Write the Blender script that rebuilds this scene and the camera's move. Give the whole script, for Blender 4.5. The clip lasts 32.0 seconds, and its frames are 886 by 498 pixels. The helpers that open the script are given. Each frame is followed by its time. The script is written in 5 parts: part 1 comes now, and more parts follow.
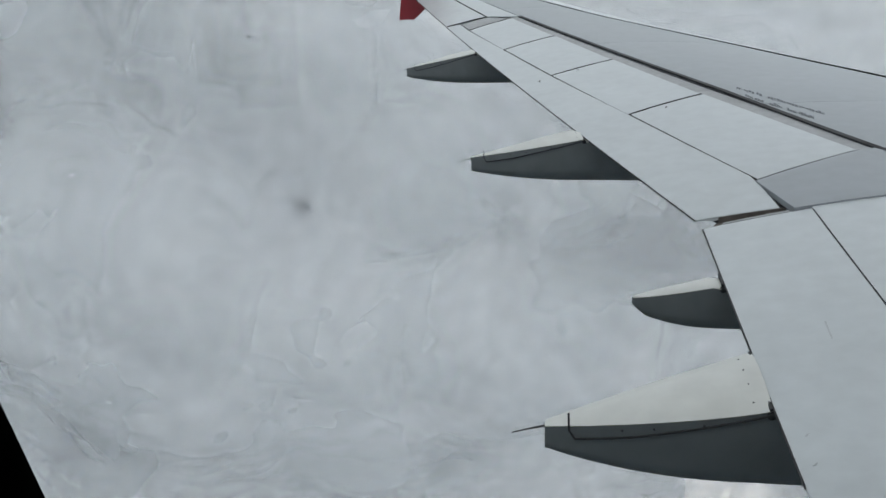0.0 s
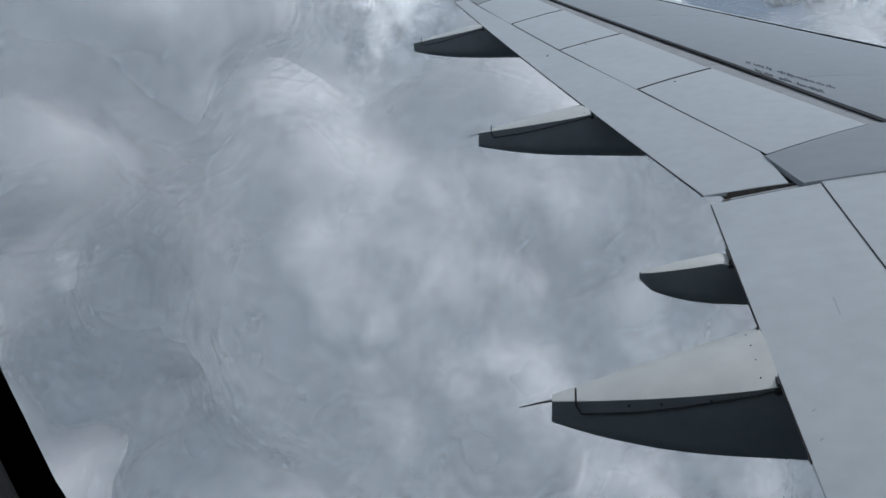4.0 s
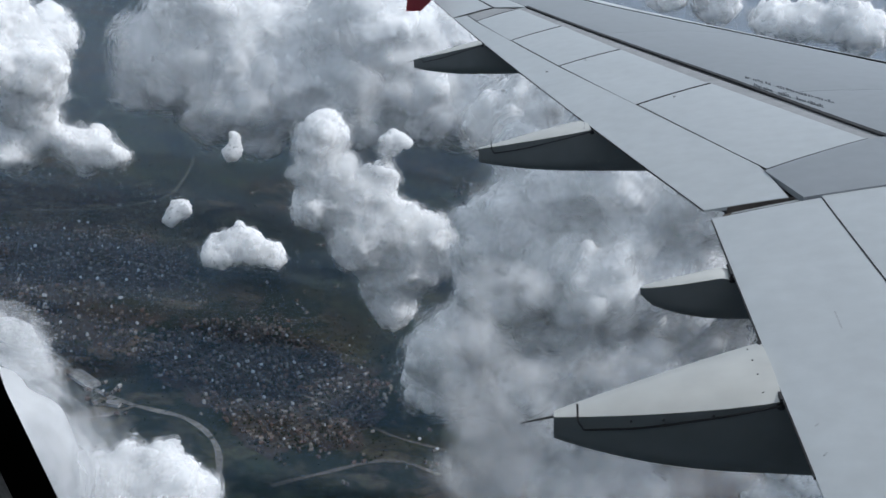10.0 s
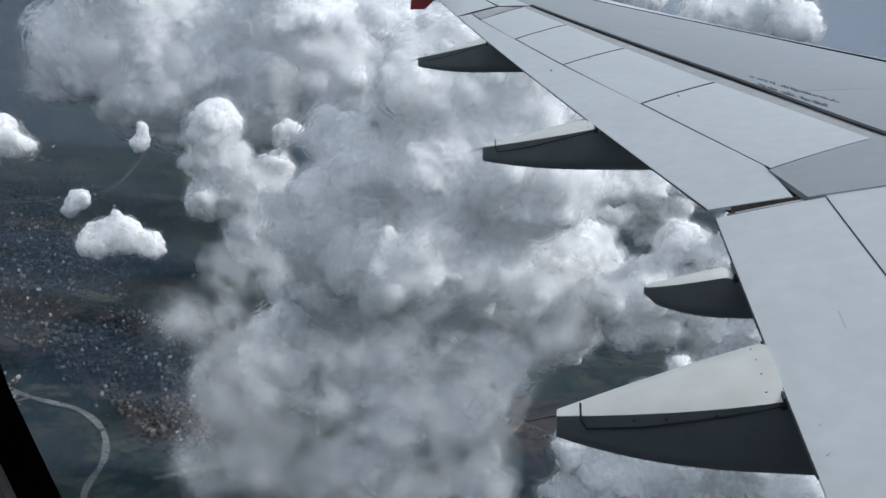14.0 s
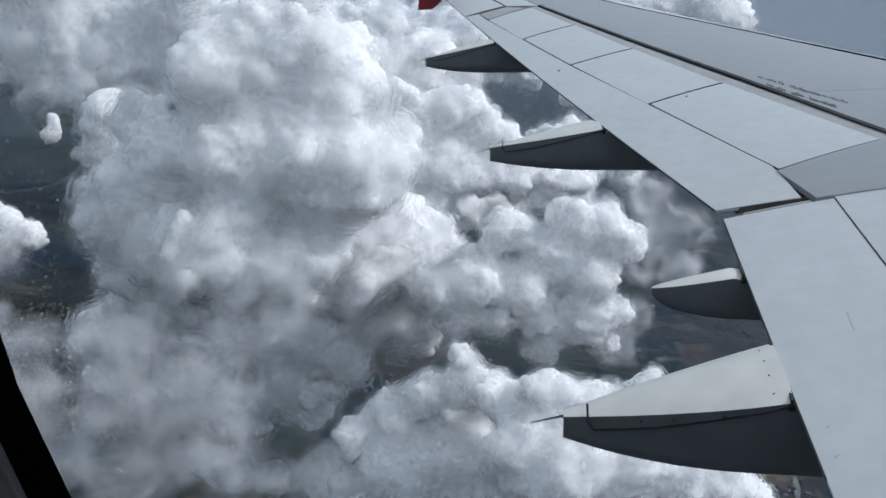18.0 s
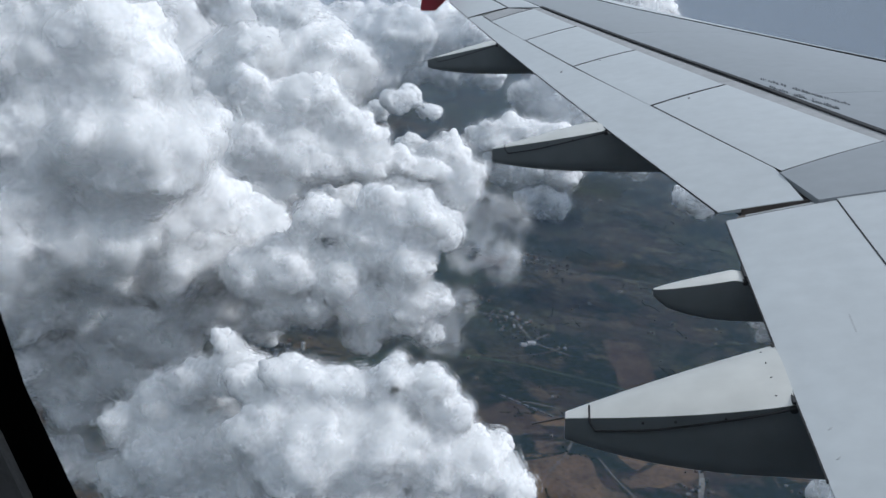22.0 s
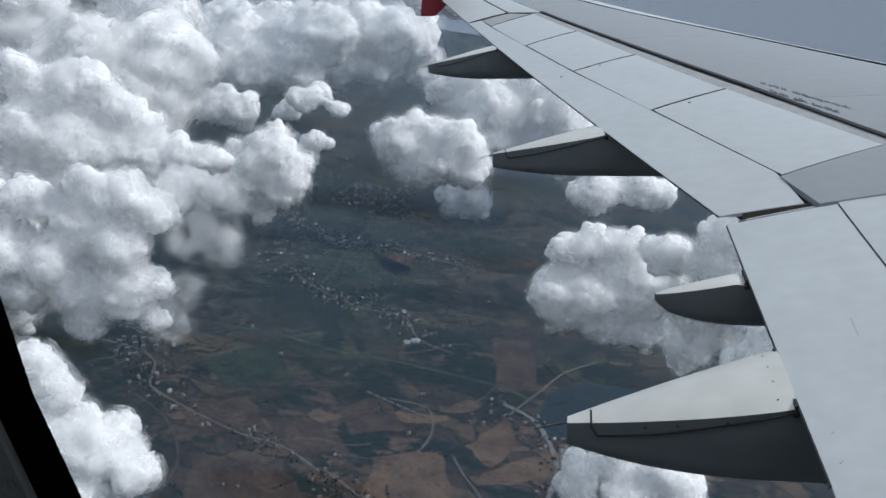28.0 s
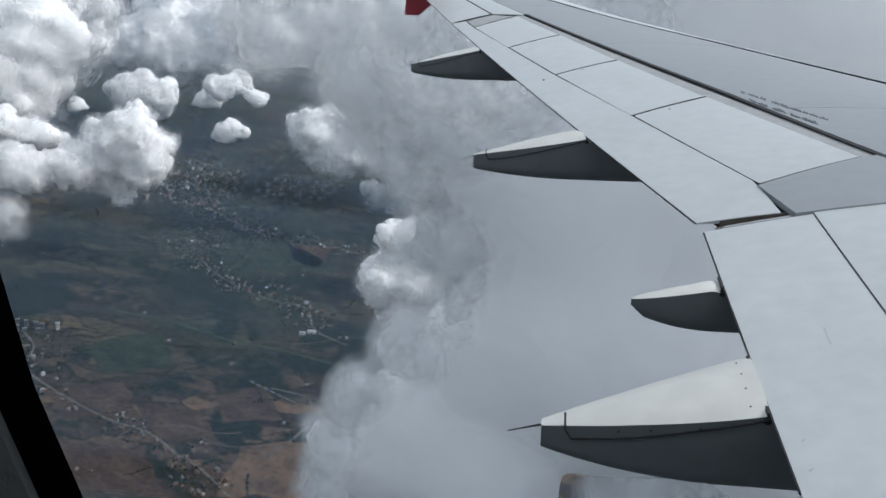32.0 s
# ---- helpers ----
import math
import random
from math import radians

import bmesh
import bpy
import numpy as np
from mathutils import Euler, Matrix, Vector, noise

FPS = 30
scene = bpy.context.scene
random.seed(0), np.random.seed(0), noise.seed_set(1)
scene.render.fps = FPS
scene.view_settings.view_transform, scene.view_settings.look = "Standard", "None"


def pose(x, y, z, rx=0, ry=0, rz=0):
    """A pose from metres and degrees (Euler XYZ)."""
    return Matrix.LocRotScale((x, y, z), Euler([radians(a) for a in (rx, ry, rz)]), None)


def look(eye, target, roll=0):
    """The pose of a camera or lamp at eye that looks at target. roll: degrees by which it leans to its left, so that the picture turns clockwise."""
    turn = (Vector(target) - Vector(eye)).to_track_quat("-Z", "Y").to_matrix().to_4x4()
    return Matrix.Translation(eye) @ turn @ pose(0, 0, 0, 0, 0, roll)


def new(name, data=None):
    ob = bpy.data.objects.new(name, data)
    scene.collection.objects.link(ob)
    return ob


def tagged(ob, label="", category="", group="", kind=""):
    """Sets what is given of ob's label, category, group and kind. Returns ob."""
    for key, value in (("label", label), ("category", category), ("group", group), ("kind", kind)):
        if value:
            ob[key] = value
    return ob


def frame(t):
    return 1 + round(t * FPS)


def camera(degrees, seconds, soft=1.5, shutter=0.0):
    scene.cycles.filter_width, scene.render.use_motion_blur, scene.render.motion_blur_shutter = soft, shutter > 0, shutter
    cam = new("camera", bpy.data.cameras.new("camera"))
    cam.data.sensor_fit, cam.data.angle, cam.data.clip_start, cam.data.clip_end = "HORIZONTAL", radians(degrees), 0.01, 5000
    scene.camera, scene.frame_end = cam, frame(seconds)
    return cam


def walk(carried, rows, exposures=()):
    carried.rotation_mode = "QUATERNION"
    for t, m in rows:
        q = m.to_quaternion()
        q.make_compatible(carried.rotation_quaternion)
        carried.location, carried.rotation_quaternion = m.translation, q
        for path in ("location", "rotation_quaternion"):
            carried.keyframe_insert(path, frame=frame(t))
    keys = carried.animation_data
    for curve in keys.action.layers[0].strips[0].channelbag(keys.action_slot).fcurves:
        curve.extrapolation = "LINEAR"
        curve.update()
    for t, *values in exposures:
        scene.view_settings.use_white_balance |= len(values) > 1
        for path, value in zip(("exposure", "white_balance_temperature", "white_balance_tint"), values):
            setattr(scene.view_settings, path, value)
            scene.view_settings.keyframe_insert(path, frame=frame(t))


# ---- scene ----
# An airliner's port wing seen from a cabin window above broken cumulus. The aircraft is at
# true size; the land and the clouds below are modelled at one fifth of their size, distance
# and speed, so that the far country lies within the reach of the lens.
SPEED, HEIGHT, CLIMB = 28.0, 517.7, 1.21
EYE = (-0.66, 1.839, 1.474)        # the eye in the aircraft: x ahead, y to port, z up


def aircraft(t):
    """Pose of the aircraft: heading, nose and bank."""
    m = Matrix.Translation((SPEED * t, 0, HEIGHT + CLIMB * (t - 20)))
    m = m @ Matrix.Rotation(radians(-11.748 + 0.12 * (t - 20)), 4, "Z")
    m = m @ Matrix.Rotation(radians(-10.027), 4, "Y") @ Matrix.Rotation(radians(-4.583), 4, "X")
    return m @ Matrix.Translation([-v for v in EYE])


# seconds, yaw, pitch, roll of the camera in the cabin, and its shift along the window
PATH = [
    (0, 7.85, -14.10, 0.78, 0.0004), (0.5, 8.02, -14.40, 0.76, 0.0007), (1, 8.13, -14.83, 0.79, 0.0009),
    (1.5, 8.23, -14.81, 0.71, 0.0011), (2, 8.35, -15.11, 0.69, 0.0014), (2.5, 8.35, -15.49, 0.82, 0.0016),
    (3, 8.35, -15.62, 0.89, 0.0018), (3.5, 8.31, -15.63, 0.95, 0.0016), (5.5, 8.30, -15.49, 1.14, 0.0008),
    (6, 8.29, -15.53, 1.22, 0.0006), (6.5, 8.29, -15.56, 1.17, 0.0007), (7, 8.30, -15.50, 1.20, 0.0007),
    (7.5, 8.19, -15.16, 1.27, 0.0008), (8, 8.12, -14.84, 1.19, 0.0008), (8.5, 8.17, -14.79, 1.23, 0.0009),
    (9, 8.16, -14.74, 1.26, 0.0009), (9.5, 8.17, -14.63, 1.21, 0.0009), (10, 8.27, -14.62, 1.21, 0.0009),
    (10.5, 8.32, -14.68, 1.23, 0.0010), (11, 8.38, -14.68, 1.20, 0.0010), (11.5, 8.37, -14.74, 1.29, 0.0010),
    (12, 8.43, -14.79, 1.22, 0.0010), (12.5, 8.40, -14.76, 1.23, 0.0011), (13, 8.41, -14.74, 1.17, 0.0011),
    (13.5, 8.47, -14.68, 1.21, 0.0011), (14, 8.53, -14.71, 1.09, 0.0011), (14.5, 8.65, -14.76, 1.11, 0.0010),
    (16.5, 8.85, -14.79, 1.10, 0.0010), (17, 8.91, -14.76, 0.98, 0.0010), (17.5, 8.96, -14.67, 1.09, 0.0009),
    (18, 9.00, -14.69, 1.07, 0.0009), (18.5, 9.09, -14.73, 1.04, 0.0009), (19, 9.15, -14.73, 0.99, 0.0009),
    (19.5, 9.13, -14.73, 1.07, 0.0008), (20, 9.02, -14.68, 1.05, 0.0007), (20.5, 9.04, -14.68, 1.01, 0.0006),
    (21, 9.05, -14.68, 1.00, 0.0004), (21.5, 9.12, -14.63, 0.98, 0.0003), (22, 9.15, -14.62, 0.95, 0.0002),
    (22.5, 9.20, -14.62, 0.94, 0.0001), (23, 9.22, -14.62, 0.97, 0.0000), (23.5, 9.26, -14.63, 1.01, -0.0001),
    (24, 9.32, -14.63, 1.03, -0.0002), (24.5, 9.35, -14.63, 1.06, -0.0002), (25, 9.39, -14.61, 1.15, -0.0003),
    (25.5, 9.42, -14.58, 1.10, -0.0004), (27.5, 9.40, -14.44, 1.17, -0.0007), (28, 9.15, -14.30, 1.16, -0.0008),
    (28.5, 9.06, -14.25, 1.07, -0.0010), (29, 9.14, -14.22, 1.16, -0.0012), (29.5, 9.23, -14.29, 1.17, -0.0014),
    (30, 9.17, -14.40, 1.11, -0.0020), (30.5, 9.01, -14.54, 0.84, -0.0030), (31, 8.67, -14.30, 0.09, -0.0042),
    (31.5, 8.23, -14.25, -0.42, -0.0050), (32, 8.15, -14.32, -0.62, -0.0056)]
cam = camera(52.0, 32.0, soft=1.5)
walk(cam, [(t, aircraft(t) @ pose(EYE[0] + dx, EYE[1], EYE[2], 90 + p, r, y)) for t, y, p, r, dx in PATH],
     exposures=[(0, 0.75, 7300, 10), (1, 0.6, 6600, 10), (2, 0.4, 6450, 10), (3, -0.1, 6300, 10), (3.5, -0.15, 6300, 10), (5.5, 0.05, 6300, 10), (7, 0, 6300, 10), (13, 0.1, 6480, 10), (18, -0.02, 6330, 10), (28, 0.02, 6500, 10), (32, 0.18, 6650, 10)])

# ---- light ----
TO_SUN = Vector((0.69, -0.10, 0.72)).normalized()
world = bpy.data.worlds.new("world")
scene.world = world
world.use_nodes = True
wn, wl = world.node_tree.nodes, world.node_tree.links
sky = wn.new("ShaderNodeTexSky")
sky.sky_type, sky.sun_disc = "NISHITA", False
sky.sun_elevation = math.asin(TO_SUN.z)
sky.sun_rotation = math.atan2(TO_SUN.x, TO_SUN.y)
sky.altitude, sky.air_density, sky.dust_density = 1500, 1.0, 2.0
veil = wn.new("ShaderNodeMix")                 # thin high cloud pales the blue
veil.data_type = "RGBA"
veil.inputs[0].default_value, veil.inputs[7].default_value = 0.56, (5.3, 5.8, 6.0, 1)
wl.new(sky.outputs[0], veil.inputs[6])
wl.new(veil.outputs[2], wn["Background"].inputs[0])
wn["Background"].inputs[1].default_value = 0.13
sun = new("sun", bpy.data.lights.new("sun", "SUN"))
sun.data.energy, sun.data.angle, sun.data.color = 2.05, radians(2.0), (0.955, 0.965, 0.985)
sun.matrix_world = look(TO_SUN * 100, (0, 0, 0))


# ---- materials ----
def ramp(nt, fac, stops):
    n = nt.nodes.new("ShaderNodeValToRGB")
    e = n.color_ramp.elements
    while len(e) < len(stops):
        e.new(0.5)
    for k, (pos, col) in zip(e, stops):
        k.position, k.color = pos, (*col, 1)
    nt.links.new(fac, n.inputs[0])
    return n.outputs[0]


def noise_tex(nt, scale, detail=4, rough=0.55, vec=None, distort=0.0):
    n = nt.nodes.new("ShaderNodeTexNoise")
    n.inputs["Scale"].default_value, n.inputs["Detail"].default_value = scale, detail
    n.inputs["Roughness"].default_value, n.inputs["Distortion"].default_value = rough, distort
    if vec:
        nt.links.new(vec, n.inputs["Vector"])
    return n.outputs["Fac"]


def coords(nt, which="Object"):
    return nt.nodes.new("ShaderNodeTexCoord").outputs[which]


def blend(nt, fac, a, b, mode="MIX"):
    n = nt.nodes.new("ShaderNodeMix")
    n.data_type, n.blend_type = "RGBA", mode
    for sock, v in ((n.inputs[0], fac), (n.inputs[6], a), (n.inputs[7], b)):
        if isinstance(v, bpy.types.NodeSocket):
            nt.links.new(v, sock)
        else:
            sock.default_value = v if isinstance(v, float) else (*v, 1)
    return n.outputs[2]


def surface(name, color, rough=0.5, metal=0.0, vary=0.12, grain=6.0, stain=0.6, bump=0.0, gloss=0.5, stretch=None):
    """A worn surface: base colour varied by grain and by larger stains, with fine relief."""
    m = bpy.data.materials.new(name)
    m.use_nodes = True
    nt = m.node_tree
    b = nt.nodes["Principled BSDF"]
    vec = coords(nt)
    if stretch:
        mp = nt.nodes.new("ShaderNodeMapping")
        mp.inputs["Scale"].default_value = stretch
        nt.links.new(vec, mp.inputs["Vector"])
        vec = mp.outputs[0]
    lo, hi = [c * (1 - vary) for c in color], [min(1, c * (1 + vary)) for c in color]
    fine = ramp(nt, noise_tex(nt, grain, 5, vec=vec), [(0.3, lo), (0.7, hi)])
    big = ramp(nt, noise_tex(nt, stain, 3, vec=vec), [(0.35, (1 - vary,) * 3), (0.65, (1.0,) * 3)])
    nt.links.new(blend(nt, 1.0, fine, big, "MULTIPLY"), b.inputs["Base Color"])
    b.inputs["Roughness"].default_value, b.inputs["Metallic"].default_value = rough, metal
    b.inputs["Specular IOR Level"].default_value = gloss
    if bump:
        n = nt.nodes.new("ShaderNodeBump")
        n.inputs["Strength"].default_value, n.inputs["Distance"].default_value = bump, 0.01
        nt.links.new(noise_tex(nt, grain * 3, 4, vec=vec), n.inputs["Height"])
        nt.links.new(n.outputs[0], b.inputs["Normal"])
    return m


WING_PAINT = surface("wing_paint", (0.545, 0.575, 0.585), 0.34, vary=0.05, grain=9, stain=1.1, gloss=0.6)
BOX_PAINT = surface("wing_box_paint", (0.30, 0.322, 0.34), 0.36, vary=0.05, grain=9, stain=0.8, gloss=0.6)
STRIP_PAINT = surface("strip_paint", (0.40, 0.405, 0.41), 0.5, vary=0.14, grain=14, stain=2.5)
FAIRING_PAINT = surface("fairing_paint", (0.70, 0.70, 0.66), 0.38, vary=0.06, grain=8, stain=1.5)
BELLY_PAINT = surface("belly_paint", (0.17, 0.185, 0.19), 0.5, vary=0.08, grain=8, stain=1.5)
SEAM_DARK = surface("seam_rubber", (0.03, 0.03, 0.032), 0.7, vary=0.2, grain=20)
# near black: carries the shade of the wing gaps, also colours small dark fittings
COVE_DARK = surface("gap_shade_and_fittings", (0.02, 0.02, 0.021), 0.7, vary=0.25, grain=8)
COVE_BROWN = surface("grimy_seal", (0.14, 0.12, 0.105), 0.7, vary=0.3, grain=18)
BARE_METAL = surface("bare_metal", (0.62, 0.63, 0.64), 0.3, 0.9, vary=0.1, grain=20)
SLAT_PAINT = surface("slat_paint", (0.62, 0.64, 0.65), 0.3, vary=0.05, grain=9, stain=1.0)
RED_PAINT = surface("red_paint", (0.33, 0.012, 0.025), 0.35, vary=0.1, grain=8)
SCUFF = surface("scuffed_paint", (0.47, 0.49, 0.50), 0.6, vary=0.1, grain=30)
MARK_GREY = surface("stencil_ink", (0.09, 0.10, 0.11), 0.6, vary=0.2, grain=30)
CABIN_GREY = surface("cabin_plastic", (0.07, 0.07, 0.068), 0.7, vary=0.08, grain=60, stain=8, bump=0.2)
SEAL_BLACK = surface("window_seal", (0.016, 0.017, 0.019), 0.9, vary=0.2, grain=80, gloss=0.1)
HULL_PAINT = surface("hull_paint", (0.6, 0.6, 0.6), 0.4, vary=0.05, grain=4)
ROD_DARK = surface("carbon_rod", (0.05, 0.05, 0.05), 0.5, vary=0.2, grain=60)


def cloud_material(name, scale):
    """Dense cloud: light soaks in and comes out softened."""
    m = bpy.data.materials.new(name)
    m.use_nodes = True
    nt = m.node_tree
    b = nt.nodes["Principled BSDF"]
    b.inputs["Base Color"].default_value = (0.955, 0.957, 0.96, 1)
    b.inputs["Roughness"].default_value, b.inputs["Specular IOR Level"].default_value = 1.0, 0.0
    b.inputs["Subsurface Weight"].default_value = 1.0
    b.inputs["Subsurface Radius"].default_value = (1.0, 1.0, 1.0)
    b.inputs["Subsurface Scale"].default_value = scale
    bp = nt.nodes.new("ShaderNodeBump")
    bp.inputs["Distance"].default_value, bp.inputs["Strength"].default_value = scale * 0.10, 0.4
    nt.links.new(noise_tex(nt, 1.6 / scale, 4, 0.55, coords(nt)), bp.inputs["Height"])
    nt.links.new(bp.outputs[0], b.inputs["Normal"])
    return m


def veil_material(name, size, lo, hi, most, detail=3, lumps=0.0, tuft=False, tint=(0.95, 0.955, 0.96)):
    """Thin drifting vapour: scatters to both sides, with ragged gaps."""
    m = bpy.data.materials.new(name)
    m.use_nodes = True
    nt = m.node_tree
    nt.nodes.remove(nt.nodes["Principled BSDF"])
    dif, tra, clear = (nt.nodes.new(k) for k in ("ShaderNodeBsdfDiffuse", "ShaderNodeBsdfTranslucent", "ShaderNodeBsdfTransparent"))
    for k in (dif, tra):
        k.inputs[0].default_value = (*tint, 1)
    both, mix = nt.nodes.new("ShaderNodeMixShader"), nt.nodes.new("ShaderNodeMixShader")
    nt.links.new(dif.outputs[0], both.inputs[1])
    nt.links.new(tra.outputs[0], both.inputs[2])
    if lumps:
        both.inputs[0].default_value = 0.35
    vec = coords(nt)
    n = noise_tex(nt, 1.0 / size, detail, 0.5 + 0.03 * detail if not lumps else 0.56, vec, 0.3)
    fac = ramp(nt, n, [(lo, (0, 0, 0)), (hi, (most,) * 3)])
    if lumps:
        bump = nt.nodes.new("ShaderNodeBump")
        bump.inputs["Distance"].default_value = lumps
        bump.inputs["Strength"].default_value = 0.6
        nt.links.new(n, bump.inputs["Height"])
        for k in (dif, tra):
            nt.links.new(bump.outputs[0], k.inputs["Normal"])
    if tuft:
        soft = nt.nodes.new("ShaderNodeAttribute")
        soft.attribute_name = "thickness"
        times = nt.nodes.new("ShaderNodeMath")
        times.operation = "MULTIPLY"
        nt.links.new(fac, times.inputs[0])
        nt.links.new(soft.outputs["Fac"], times.inputs[1])
        fac = times.outputs[0]
    nt.links.new(fac, mix.inputs[0])
    nt.links.new(clear.outputs[0], mix.inputs[1])
    nt.links.new(both.outputs[0], mix.inputs[2])
    nt.links.new(mix.outputs[0], nt.nodes["Material Output"].inputs[0])
    return m


CLOUD, FOG = cloud_material("cloud", 26.0), cloud_material("fog_cloud", 70.0)


# ---- mesh helpers ----
def mesh_of(name, bm, material, smooth=True):
    me = bpy.data.meshes.new(name)
    bmesh.ops.recalc_face_normals(bm, faces=bm.faces)
    for fc in bm.faces:
        fc.smooth = smooth
    if smooth:
        for ed in bm.edges:
            ed.smooth = ed.calc_face_angle(0.0) < 0.7
    bm.to_mesh(me)
    bm.free()
    for mt in material if isinstance(material, (list, tuple)) else [material]:
        me.materials.append(mt)
    return me


def part(name, bm, material, parent, label="", smooth=False):
    """One mesh object under a thing or under a part."""
    ob = new(name, mesh_of(name, bm, material, smooth))
    ob.parent = parent
    return tagged(ob, label) if label else ob


def thing(name, label, category, group="", kind="", at=(0, 0, 0)):
    ob = new(name)
    ob.empty_display_size = 0.1
    ob.location = at
    return tagged(ob, label, category, group, kind)


def grid_solid(bm, rows_top, rows_low):
    """A closed solid between two equal grids of points."""
    n, k = len(rows_top), len(rows_top[0])
    a = [[bm.verts.new(p) for p in r] for r in rows_top]
    b = [[bm.verts.new(p) for p in r] for r in rows_low]
    for i in range(n - 1):
        for j in range(k - 1):
            bm.faces.new((a[i][j], a[i][j + 1], a[i + 1][j + 1], a[i + 1][j]))
            bm.faces.new((b[i][j], b[i + 1][j], b[i + 1][j + 1], b[i][j + 1]))
    for i in range(n - 1):
        for j in (0, k - 1):
            bm.faces.new((a[i][j], a[i + 1][j], b[i + 1][j], b[i][j]))
    for j in range(k - 1):
        for i in (0, n - 1):
            bm.faces.new((a[i][j], a[i][j + 1], b[i][j + 1], b[i][j]))


# ---- the wing ----
KINK, SWEEP, DIHEDRAL, FLEX = 6.39, 0.317, 0.0971, 0.528


def aft_x(y):
    return -max(0.0, (y - KINK) * SWEEP)


def aft_z(y):
    return (y - 2) * DIHEDRAL + FLEX * ((y - 2) / 15) ** 2


def chord(y):
    return 3.72 + (KINK - y) * 0.5206 if y < KINK else 3.72 - (y - KINK) * (0.5206 - SWEEP)


def top_z(x, y):
    c = chord(y)
    s = (x - aft_x(y)) / c
    return aft_z(y) + c * (0.199 * s - 0.17 * s * s)


def on_wing(y, s):
    """Point of the upper skin at span y and part s of the chord, from the trailing edge."""
    x = aft_x(y) + s * chord(y)
    return x, y


def panel(name, quad, material, parent, lift=0.0, thick=0.012, nx=6, ny=14, label="", round_aft=False):
    """A skin panel over a quad of (x, y): aft inboard, aft outboard, front outboard, front inboard."""
    a, b, c, d = quad
    rows_top, rows_low = [], []
    for i in range(ny + 1):
        v = i / ny
        up, low = [], []
        for j in range(nx + 1):
            u = j / nx
            x = (a[0] * (1 - v) + b[0] * v) * (1 - u) + (d[0] * (1 - v) + c[0] * v) * u
            y = (a[1] * (1 - v) + b[1] * v) * (1 - u) + (d[1] * (1 - v) + c[1] * v) * u
            edge = 0.003 if i in (0, ny) or j in (0, nx) else 0.0
            z = top_z(x, y) + lift - edge
            up.append((x, y, z))
            low.append((x, y, z - thick * (0.15 + 0.85 * min(1, u * 3) if round_aft else 1)))
        rows_top.append(up)
        rows_low.append(low)
    bm = bmesh.new()
    grid_solid(bm, rows_top, rows_low)
    return part(name, bm, material, parent, label, smooth=True)


def shrink(quad, g):
    """The quad drawn in by the gap g on all sides."""
    cx, cy = sum(p[0] for p in quad) / 4, sum(p[1] for p in quad) / 4
    out = []
    for x, y in quad:
        dx, dy = cx - x, cy - y
        out.append((x + math.copysign(min(abs(dx), g), dx), y + math.copysign(min(abs(dy), g), dy)))
    return out


def tube(bm, points, radius, sides=6):
    rings = []
    for i, p in enumerate(points):
        p = Vector(p)
        d = (Vector(points[min(i + 1, len(points) - 1)]) - Vector(points[max(i - 1, 0)])).normalized()
        side = d.cross(Vector((0, 0, 1)))
        side = side.normalized() if side.length > 1e-4 else Vector((1, 0, 0))
        upv = side.cross(d)
        r = radius[i] if isinstance(radius, (list, tuple)) else radius
        rings.append([bm.verts.new(p + r * (side * math.cos(k * math.tau / sides) + upv * math.sin(k * math.tau / sides)))
                      for k in range(sides)])
    for a, b in zip(rings, rings[1:]):
        for k in range(sides):
            bm.faces.new((a[k], a[(k + 1) % sides], b[(k + 1) % sides], b[k]))
    bm.faces.new(rings[0])
    bm.faces.new(rings[-1])


def slat_s(y):
    return float(np.interp(y, [2, 9.9, 11.4, 13.2, 17], [0.93, 0.945, 0.90, 0.80, 0.74]))


def loft(bm, sections):
    """A skin over rings of equal count, closed at both ends."""
    rings = [[bm.verts.new(p) for p in s] for s in sections]
    n = len(rings[0])
    for a, b in zip(rings, rings[1:]):
        for k in range(n):
            bm.faces.new((a[k], a[(k + 1) % n], b[(k + 1) % n], b[k]))
    bm.faces.new(rings[0])
    bm.faces.new(rings[-1])


